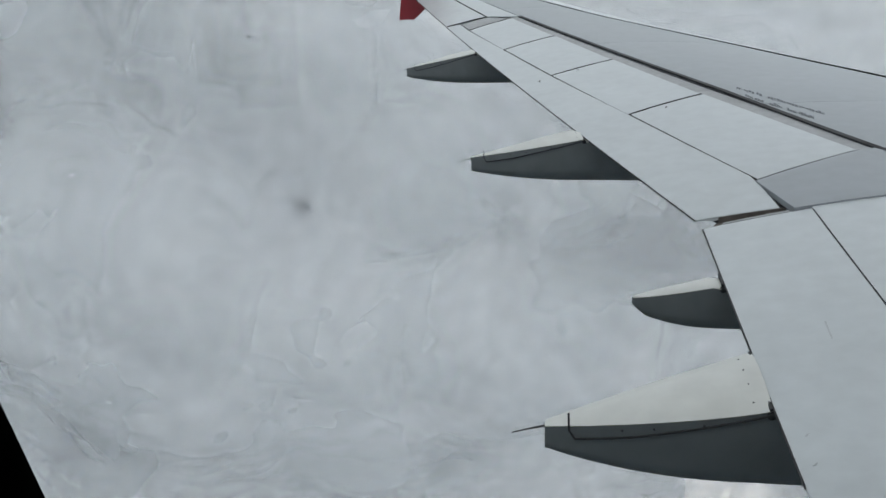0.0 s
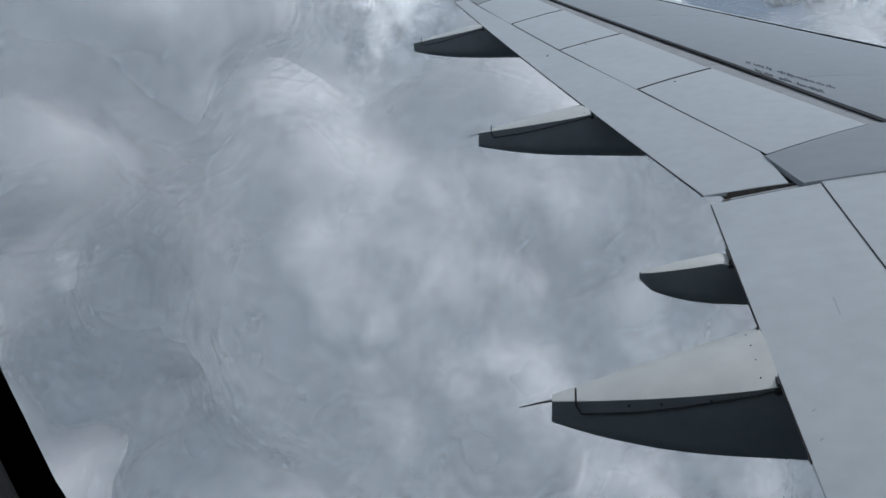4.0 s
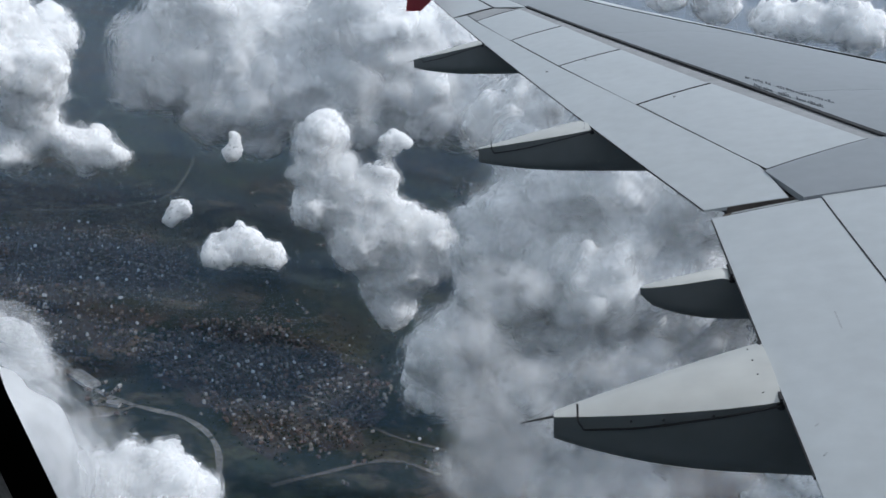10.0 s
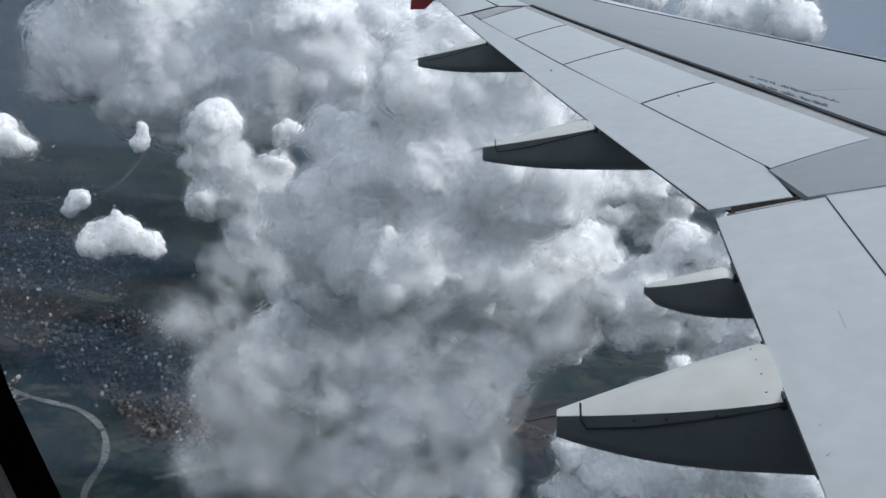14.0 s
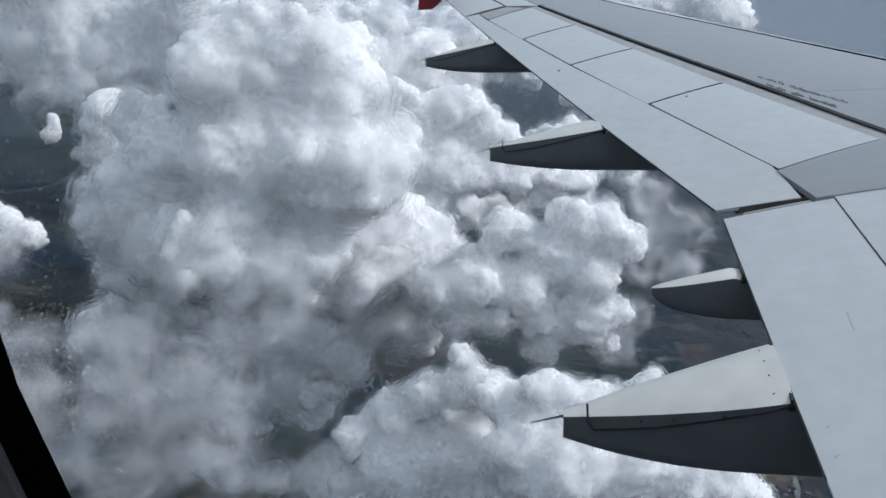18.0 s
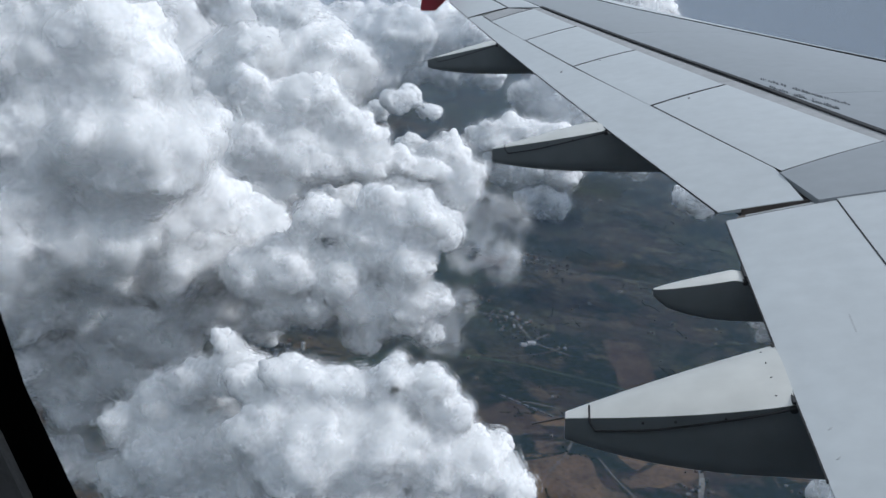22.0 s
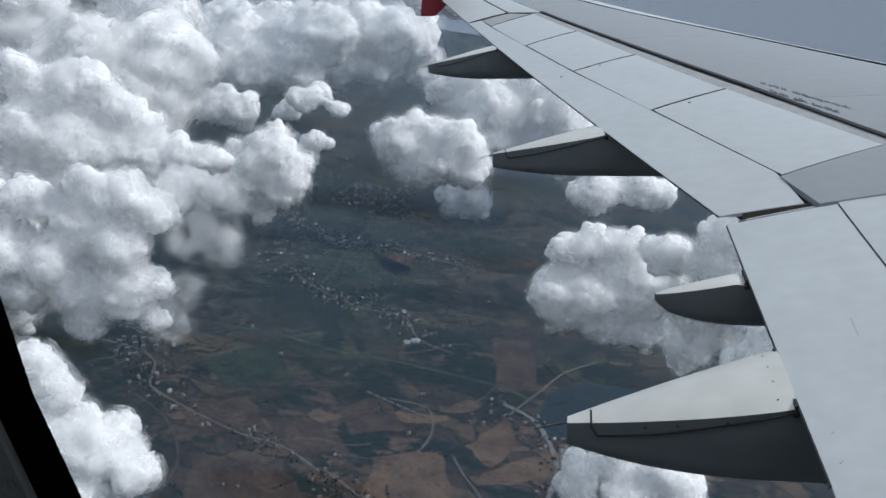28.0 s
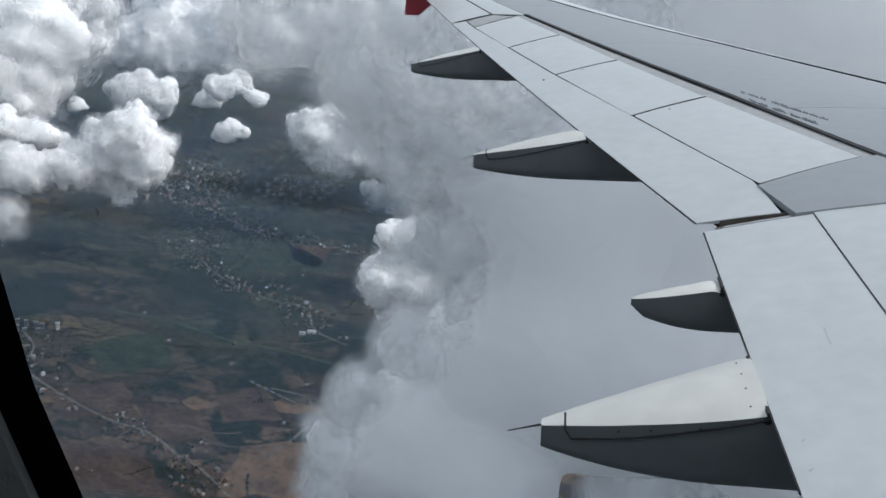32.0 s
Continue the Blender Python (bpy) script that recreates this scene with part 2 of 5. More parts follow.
def wing(plane):
    spans = [2.0 + (16.9 - 2.0) * i / 40 for i in range(41)]
    # inner structure that shows in the gaps, their shade put into its colour
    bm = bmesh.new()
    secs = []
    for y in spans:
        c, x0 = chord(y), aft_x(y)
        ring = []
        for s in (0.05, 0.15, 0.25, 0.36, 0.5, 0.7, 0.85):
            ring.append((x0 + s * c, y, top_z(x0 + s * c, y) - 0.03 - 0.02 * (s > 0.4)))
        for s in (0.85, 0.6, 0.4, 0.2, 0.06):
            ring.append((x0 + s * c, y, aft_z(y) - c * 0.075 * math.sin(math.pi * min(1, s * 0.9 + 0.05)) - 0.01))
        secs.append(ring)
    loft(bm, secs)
    part("wing_structure", bm, COVE_DARK, plane, "inner wing body coloured near black for the shade in the gaps", smooth=False)
    # main box skin in spanwise plates
    cuts = [2.0, 5.2, 8.4, 11.2, 14.0, 16.9]
    for ya, yb in zip(cuts, cuts[1:]):
        quad = [on_wing(ya, 0.391), on_wing(yb, 0.391), on_wing(yb, slat_s(yb) - 0.006), on_wing(ya, slat_s(ya) - 0.006)]
        quad = [(x, y - 0.002 if k in (1, 2) else y + 0.002) for k, (x, y) in enumerate(quad)]
        panel("skin_plate", quad, BOX_PAINT, plane, nx=14, ny=16, thick=0.02)
    # slats wrap the nose
    for ya, yb in ((2.2, 5.9), (6.0, 8.8), (8.83, 11.5), (11.53, 14.1), (14.13, 16.7)):
        bm = bmesh.new()
        secs = []
        for i in range(13):
            y = ya + (yb - ya) * i / 12
            c, x0, s0 = chord(y), aft_x(y), slat_s(y)
            z0 = top_z(x0 + s0 * c, y)
            ring = []
            for k in range(10):
                a = k / 9
                s = s0 + 0.004 + (1.0 - s0) * math.sin(a * math.pi / 2)
                drop = c * 0.05 * (1 - math.cos(a * math.pi / 2)) ** 1.3
                ring.append((x0 + s * c, y, top_z(x0 + s * c, y) + 0.006 - drop))
            xl, _, zl = ring[-1]
            ring += [(xl - 0.02, y, zl - 0.07), (xl - 0.12, y, zl - 0.12), (x0 + s0 * c, y, z0 - 0.12), (x0 + s0 * c, y, z0 - 0.006)]
            secs.append(ring)
        loft(bm, secs)
        part("slat", bm, SLAT_PAINT, plane, "pale grey leading edge slat", smooth=True)
    # strip ahead of the spoilers
    cuts = [6.46, 8.6, 10.2, 11.7, 13.3]
    for ya, yb in zip(cuts, cuts[1:]):
        panel("shroud_strip", [on_wing(ya, 0.322), on_wing(yb, 0.322), on_wing(yb, 0.376), on_wing(ya, 0.376)], STRIP_PAINT,
              plane, lift=-0.006, nx=3, ny=16, label="worn grey sealing strip")
    # four outer spoilers; chord lines fan a little outwards
    aft = [(0.364, 6.877), (-0.242, 8.501), (-0.833, 10.046), (-1.353, 11.465), (-1.866, 12.83)]
    fore = [(0.95, 7.192), (0.298, 8.827), (-0.294, 10.363), (-0.843, 11.818), (-1.393, 13.211)]
    for i in range(4):
        panel("spoiler", shrink([aft[i], aft[i + 1], fore[i + 1], fore[i]], 0.011), WING_PAINT, plane, lift=0.004, thick=0.02,
              label="pale grey spoiler panel", nx=8, ny=12)
    # dark rubber seals along the joints
    def joint(p, q, w, z=0.005):
        d = Vector((q[0] - p[0], q[1] - p[1])).normalized() * w / 2
        n = Vector((-d.y, d.x))
        a, b = Vector(p), Vector(q)
        panel("joint_seal", [tuple(a - n), tuple(b - n), tuple(b + n), tuple(a + n)], SEAM_DARK, plane, lift=z, thick=0.012, nx=1, ny=10)

    for p, q in zip(aft, aft[1:]):
        joint(p, q, 0.016, 0.003)
    edge = [6.5 + 0.4 * k for k in range(18)]
    for ya, yb in zip(edge, edge[1:]):
        joint(*(on_wing(y, 0.372 + 0.018 * min(1.0, max(0.0, (y - 7.4) / 1.6))) for y in (ya, yb + 0.01)), 0.034, 0.008)
    for k in range(5):
        joint(aft[k], fore[k], 0.014, 0.006)
    joint((aft_x(13.33), 13.33), on_wing(13.53, 0.24), 0.02, 0.004)
    joint(on_wing(13.55, 0.24), on_wing(16.0, 0.245), 0.014, 0.004)
    joint((0.502, 2.2), (0.523, 6.39), 0.007, 0.002)
    for k in range(24):
        ya, yb = 2.2 + k * 0.6, 2.8 + k * 0.6
        joint(on_wing(ya, slat_s(ya)), on_wing(yb, slat_s(yb)), 0.022, 0.007)
    # outer flap: behind the spoilers to the trailing edge
    for ya, yb in ((6.455, 13.30),):
        bm = bmesh.new()
        up, low = [], []
        for i in range(29):
            y = ya + (yb - ya) * i / 28
            yf = y + 0.42 * (1 - i / 28) * 0.9 if i < 2 else y
            w = float(np.interp(y, [6.45, 6.58, 6.843, 6.87, 8.5, 10.05, 11.47, 12.83, 13.3], [0.40, 0.432, 0.483, 0.505, 0.42, 0.318, 0.247, 0.17, 0.16]))
            a, b = [], []
            for j in range(7):
                x = aft_x(y) + w * j / 6
                z = top_z(x, y)
                a.append((x, y, z))
                b.append((x, y, z - 0.006 - 0.05 * j / 6))
            up.append(a)
            low.append(b)
        grid_solid(bm, up, low)
        part("outer_flap", bm, WING_PAINT, plane, "pale grey outboard flap", smooth=True)
    # aileron and the fixed tip panel
    panel("aileron", [(aft_x(13.36), 13.36), (aft_x(16.0), 16.0), on_wing(16.0, 0.24), on_wing(13.55, 0.235)], WING_PAINT, plane,
          lift=0.0, thick=0.03, label="pale grey aileron", round_aft=True)
    panel("outer_shroud", [on_wing(13.55, 0.245), on_wing(16.0, 0.25), on_wing(16.0, 0.385), on_wing(13.3, 0.385)], WING_PAINT, plane,
          label="grey fixed panel ahead of the aileron")
    panel("flap_end_panel", [on_wing(12.86, 0.085), on_wing(13.3, 0.08), on_wing(13.5, 0.232), on_wing(13.27, 0.32)], STRIP_PAINT, plane,
          lift=-0.004)
    panel("tip_panel", [on_wing(16.02, 0.0), on_wing(16.9, 0.0), on_wing(16.9, 0.39), on_wing(16.02, 0.385)], WING_PAINT, plane)
    # fixed grey panel between inner and outer spoilers
    panel("fixed_panel", [(0.44, 6.405), (0.335, 6.843), (0.945, 7.175), (1.25, 6.47)], BOX_PAINT, plane, lift=0.012, thick=0.03,
          label="darker grey fixed trailing panel")
    panel("fixed_panel", [(1.0, 6.48), (0.955, 7.18), on_wing(7.25, 0.386), on_wing(6.4, 0.386)], BOX_PAINT, plane, lift=0.004, thick=0.02)
    # inner flap and inner spoiler
    panel("inner_flap", [(0.0, 2.1), (0.0, 6.335), (0.520, 6.40), (0.499, 2.1)], WING_PAINT, plane, thick=0.05, nx=8, ny=24,
          label="pale grey inboard flap with faint scuffs", round_aft=True)
    panel("inner_spoiler", [(0.505, 2.6), (0.526, 6.415), (1.24, 6.475), (1.25, 2.6)], WING_PAINT, plane, lift=0.003, thick=0.008, nx=8, ny=16,
          label="pale grey inboard spoiler")
    panel("wing_root_panel", [(1.27, 2.1), (1.26, 6.43), on_wing(6.43, 0.386), on_wing(2.1, 0.386)], BOX_PAINT, plane, lift=0.0, nx=4, ny=12)
    # worn seals in the gap between the flaps
    panel("flap_seal", [(0.06, 6.385), (0.07, 6.445), (0.42, 6.53), (0.40, 6.41)], COVE_BROWN, plane, lift=-0.03, thick=0.02, nx=6, ny=2,
          label="grimy brown seal between the flaps")
    panel("flap_seal", [(0.10, 6.372), (0.10, 6.388), (0.42, 6.425), (0.42, 6.402)], STRIP_PAINT, plane, lift=-0.004, thick=0.02, nx=6, ny=2)
    # soiled end rib of the outer flap, with the dark slot under it
    bm = bmesh.new()
    ends = [[(0.09 + 0.32 * k / 6, 6.449 + dy, top_z(0.09 + 0.32 * k / 6, 6.455) - dz - 0.004) for k in range(7)]
            for dy, dz in ((0, 0), (0, 0.05))]
    grid_solid(bm, ends, [[(x, y + 0.006, z) for x, y, z in r] for r in ends])
    part("end_rib", bm, COVE_BROWN, plane, "soiled brown end rib of the flap")
    # dark lips along the trailing edges
    for ya, yb in ((6.46, 13.3), (4.2, 6.33), (13.37, 16.0)):
        bm = bmesh.new()
        tube(bm, [(aft_x(y) - 0.001, y, aft_z(y) - 0.006) for y in np.linspace(ya, yb, 24)], 0.0045, 5)
        part("trailing_lip", bm, SEAM_DARK, plane, "thin dark trailing edge lip")
    # faint scuffs on the inner flap
    for x, y, ln, w in ((0.27, 5.1, 0.14, 0.006), (0.05, 4.45, 0.012, 0.008), (0.04, 4.3, 0.012, 0.006)):
        panel("scuff", [(x, y - ln / 2), (x + 0.01, y + ln / 2), (x + 0.01 + w, y + ln / 2), (x + w, y - ln / 2)], SCUFF, plane, lift=0.0035, thick=0.002, nx=1, ny=2)
    # red fence on the tip
    bm = bmesh.new()
    prof = [(-3.46, 1.50), (-3.22, 1.50), (-2.75, 1.92), (-1.95, 2.02), (-2.6, 2.25), (-3.1, 2.75), (-3.5, 2.80), (-3.40, 2.05)]
    for dy in (0.0, 0.05):
        vs = [bm.verts.new((x, 16.92 + dy, z)) for x, z in prof]
        bm.faces.new(vs)
    bm.verts.ensure_lookup_table()
    n = len(prof)
    for k in range(n):
        bm.faces.new((bm.verts[k], bm.verts[(k + 1) % n], bm.verts[n + (k + 1) % n], bm.verts[n + k]))
    part("wingtip_fence", bm, RED_PAINT, plane, "dark red wingtip fence")
    # two rows of stencilled warning, too small to read
    rng = random.Random(4)
    for start, end, words in (((0.600, 8.816), (0.966, 7.999), ((-0.11, -0.04), (0.0, 0.14), (0.17, 0.25), (0.32, 0.42), (0.44, 0.54), (0.56, 0.69), (0.71, 0.77), (0.79, 0.88), (0.90, 1.0))),
                              ((0.579, 8.641), (0.880, 7.916), ((0.0, 0.12), (0.15, 0.29), (0.38, 0.56), (0.64, 0.77), (0.80, 1.0)))):
        along = Vector(end) - Vector(start)
        for u0, u1 in words:
            u = u0
            while u < u1 - 0.008:
                e = min(u1, u + rng.uniform(0.018, 0.036))
                lo, hi = rng.uniform(0.0, 0.25), rng.uniform(0.6, 1.0)
                a, b, rise = Vector(start) + along * u, Vector(start) + along * e, Vector((0.015, 0.082))
                panel("stencil_mark", [tuple(b + rise * lo), tuple(a + rise * lo), tuple(a + rise * hi), tuple(b + rise * hi)],
                      MARK_GREY, plane, lift=0.004, thick=0.002, nx=1, ny=1)
                u = e + 0.009
    # small latches and rivets on the spoiler line
    for x, y in ((-0.93, 9.92), (0.27, 7.6), (0.52, 7.4), (0.02, 8.55), (-0.60, 10.1), (-1.1, 11.6)):
        panel("latch", [(x - 0.008, y - 0.014), (x - 0.008, y + 0.014), (x + 0.008, y + 0.014), (x + 0.008, y - 0.014)], COVE_DARK, plane,
              lift=0.006, thick=0.006, nx=1, ny=1)


def fairing(plane, y0, width, length, drop, depth, nose_h, rod=True, label=""):
    """A flap track fairing: pale upper shell, darker canoe below, seam and discharger rod."""
    root = new("flap_track_fairing")
    root.parent = plane
    tagged(root, label)
    x0, z0 = aft_x(y0), aft_z(y0)
    n = 18
    shell, canoe = [], []
    seam = []
    for i in range(n + 1):
        a = math.sin(i / n * math.pi / 2) if not rod else i / n   # 0 under the flap, 1 at the aft tip
        x = x0 + 0.55 - (0.55 + length) * a if not rod else x0 + (0.55, 0.3, 0.1, 0.01)[i] if i < 4 else x0 - length * (0.004 + 0.996 * (i - 4) / (n - 4))
        q = max(0.0, (x0 - x) / length)             # 0 at the trailing edge, 1 at the tip
        taper = math.sqrt(max(0.0, 1 - q ** 2.2)) if not rod else 1 - 0.86 * q ** 1.5
        if q >= 1 and not rod:
            taper = 0.12
        w = width * max(taper, 0.1)
        yc = y0 + width * 0.5 - 0.04 * q
        yi, yo = yc - w / 2, yc + w / 2
        zr = z0 - 0.010 - drop * q ** 0.95 - (0.02 if q == 0 else 0)
        rise = (0.020 + 0.018 * math.sin(math.pi * min(q, 1))) * taper * width / 0.38 if q > 0 else 0.005
        low = z0 - depth + (depth - drop - nose_h) * q ** (2.4 if rod else 2.0) - 0.012
        if not rod:
            low = min(low + 0.03 * max(0, q - 0.85) / 0.15, zr - 0.03)
        ring = [(x, yi, zr)]
        for k in range(1, 8):
            b = k / 8
            ring.append((x, yi + (yo - yi) * b, zr + rise * math.sin(math.pi * b) ** 0.7 + (0.05 * width / 0.4) * b * (1 - q)))
        ring.append((x, yo, zr + 0.05 * (1 - q) * width / 0.4))
        shell.append(ring + [(x, yo - 0.01, zr - 0.01), (x, yi + 0.01, zr - 0.01)])
        keel = []
        for k in range(9):
            b = k / 8
            c = 0.5 - 0.5 * math.cos(math.pi * b)
            keel.append((x, yi + 0.004 + (yo - yi - 0.008) * c, zr - 0.003 - (zr - low) * math.sin(math.pi * b) ** 0.45))
        canoe.append(keel)
        if q > 0.002 and q < 0.9:
            seam.append((x, yi - 0.002, zr - 0.012 - 0.036 * min(1.0, q / 0.6)))
    bm = bmesh.new()
    loft(bm, shell)
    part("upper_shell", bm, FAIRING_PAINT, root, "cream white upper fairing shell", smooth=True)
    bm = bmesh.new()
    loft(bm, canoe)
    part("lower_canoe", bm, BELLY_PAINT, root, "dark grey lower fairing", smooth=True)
    if rod:
        bm = bmesh.new()
        xa, ya, za = shell[-1][0]
        seam.append((seam[-1][0] - 0.02, seam[-1][1] + 0.004, seam[-1][2] + 0.03))
        seam.append((seam[-1][0] - 0.003, seam[-1][1] + 0.02, seam[-1][2] + 0.055))
        tube(bm, seam, 0.004, 5)
        part("seam", bm, SEAM_DARK, root)
        bm = bmesh.new()
        tube(bm, [(xa + 0.02, yc, za - 0.005), (xa - 0.04, yc, za - 0.02), (xa - 0.115, yc, za - 0.042)], [0.005, 0.0035, 0.0022])
        part("static_discharger", bm, ROD_DARK, root, "thin dark static discharger rod")
    # dark rubber lip where the shell meets the flap
    bm = bmesh.new()
    tube(bm, [(x0 - 0.006, y0 + width * k / 5 , aft_z(y0 + width * k / 5) - 0.008) for k in range(6)], 0.008, 6)
    part("lip_seal", bm, SEAM_DARK, root)
    if rod:
        for k in range(1, 8, 2):
            px, py, pz = shell[5][k]
            bm = bmesh.new()
            bmesh.ops.create_icosphere(bm, subdivisions=1, radius=0.0035, matrix=Matrix.Translation((px, py, pz)))
            part("rivet", bm, SEAM_DARK, root)
        for q in (0.28, 0.5, 0.62):
            bm = bmesh.new()
            p = min(shell, key=lambda ring: abs(ring[0][0] - (x0 - length * q)))[0]
            bmesh.ops.create_icosphere(bm, subdivisions=1, radius=0.005, matrix=Matrix.Translation((p[0], p[1] - 0.001, p[2] - 0.022)))
            part("fastener", bm, SEAM_DARK, root)
    bm = bmesh.new()
    bmesh.ops.create_icosphere(bm, subdivisions=2, radius=0.016, matrix=Matrix.Translation((x0 - 0.005, y0 + 0.01, z0 - 0.03)))
    part("hinge_pin", bm, SEAM_DARK, root)
    return root


def cabin(plane):
    """Window in the cabin side, with its seal and reveal, inside a plain hull."""
    cx, cz, r, tall = -0.6104, 1.4588, 0.13, 0.10

    def outline(rad, y, n=24):
        pts = []
        for k in range(n + 1):
            a = math.pi + math.pi * k / n
            pts.append((cx + rad * math.cos(a), y, cz + rad * math.sin(a)))
        for k in range(n + 1):
            a = math.pi * k / n
            pts.append((cx + rad * math.cos(a), y, cz + tall + rad * math.sin(a)))
        return pts

    def ring(name, profile, material, label=""):
        bm = bmesh.new()
        loops = [[bm.verts.new(p) for p in outline(rad, y)] for rad, y in profile]
        n = len(loops[0])
        m = len(loops)
        for i in range(m):
            a, b = loops[i], loops[(i + 1) % m]
            for k in range(n):
                bm.faces.new((a[k], a[(k + 1) % n], b[(k + 1) % n], b[k]))
        return part(name, bm, material, win, label, smooth=False)

    win = new("cabin_window")
    win.parent = plane
    tagged(win, "rounded airliner cabin window with a black seal")
    ring("seal", [(0.13, 1.9445), (0.150, 1.9425), (0.178, 1.962), (0.166, 1.962)], SEAL_BLACK, "black rubber window seal")
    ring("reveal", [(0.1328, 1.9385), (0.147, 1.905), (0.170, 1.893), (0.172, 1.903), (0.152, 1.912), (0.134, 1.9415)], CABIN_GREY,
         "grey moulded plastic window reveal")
    # side wall round the window, outer skin and the rest of the hull
    bm = bmesh.new()
    out = [(-1.1, 1.0), (-0.1, 1.0), (-0.1, 2.0), (-1.1, 2.0)]
    for y in (1.90, 1.965):
        rad = 0.168 if y < 1.93 else 0.172
        inner = [bm.verts.new(p) for p in outline(rad, y)]
        outer = []
        for x, _, z in outline(rad, y):
            dx, dz = x - cx, z - (cz + tall / 2)
            k = min(0.48 / max(abs(dx), 1e-6), 0.48 / max(abs(dz), 1e-6))
            outer.append(bm.verts.new((cx + dx * k, y, cz + tall / 2 + dz * k)))
        n = len(inner)
        for k in range(n):
            bm.faces.new((inner[k], inner[(k + 1) % n], outer[(k + 1) % n], outer[k]))
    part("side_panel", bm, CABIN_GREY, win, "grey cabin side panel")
    bm = bmesh.new()
    hz = cz + tall / 2
    rings = []
    x_lo, x_hi = cx - 0.47, cx + 0.47
    for x in (-14.0, x_lo, x_hi, 14.0):
        rings.append([bm.verts.new((x, 1.97 * math.cos(a), hz + 1.97 * math.sin(a))) for a in
                      [math.asin(0.47 / 1.97) + (math.tau - 2 * math.asin(0.47 / 1.97)) * k / 40 for k in range(41)]])
    for i in range(3):
        for k in range(40):
            bm.faces.new((rings[i][k], rings[i][k + 1], rings[i + 1][k + 1], rings[i + 1][k]))
    for i in (0, 2):
        bm.faces.new((rings[i][0], rings[i + 1][0], rings[i + 1][40], rings[i][40]))
    part("fuselage", bm, HULL_PAINT, plane, "pale painted fuselage shell")


airliner = thing("airliner", "white airliner in flight with a grey wing and red wingtip fence", "aircraft")
wing(airliner)
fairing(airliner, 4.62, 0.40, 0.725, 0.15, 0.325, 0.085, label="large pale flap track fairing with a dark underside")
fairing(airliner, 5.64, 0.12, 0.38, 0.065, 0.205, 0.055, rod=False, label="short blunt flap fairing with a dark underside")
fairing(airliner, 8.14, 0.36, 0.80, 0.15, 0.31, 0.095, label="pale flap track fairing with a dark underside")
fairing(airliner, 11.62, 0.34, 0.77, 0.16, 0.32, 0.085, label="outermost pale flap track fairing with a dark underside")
cabin(airliner)


# ---- clouds ----
scene.cycles.transparent_max_bounces = 64
CLOUD_COUNT = [0]
# growth over the core, thin and thick levels of the one noise field, greatest cover
SHELLS = ((0.04, 0.36, 0.56, 0.42), (0.11, 0.42, 0.60, 0.40), (0.20, 0.47, 0.64, 0.36), (0.31, 0.51, 0.68, 0.32))
WISP_SHELLS = [(0.05 + 0.11 * k, 0.42 + 0.015 * k, 0.68 + 0.015 * k, 0.17 - 0.015 * k) for k in range(6)]
FOG_SHELLS = [(0.03 + 0.08 * k, 0.40 + 0.012 * k, 0.58 + 0.015 * k, 0.34 - 0.035 * k) for k in range(7)]



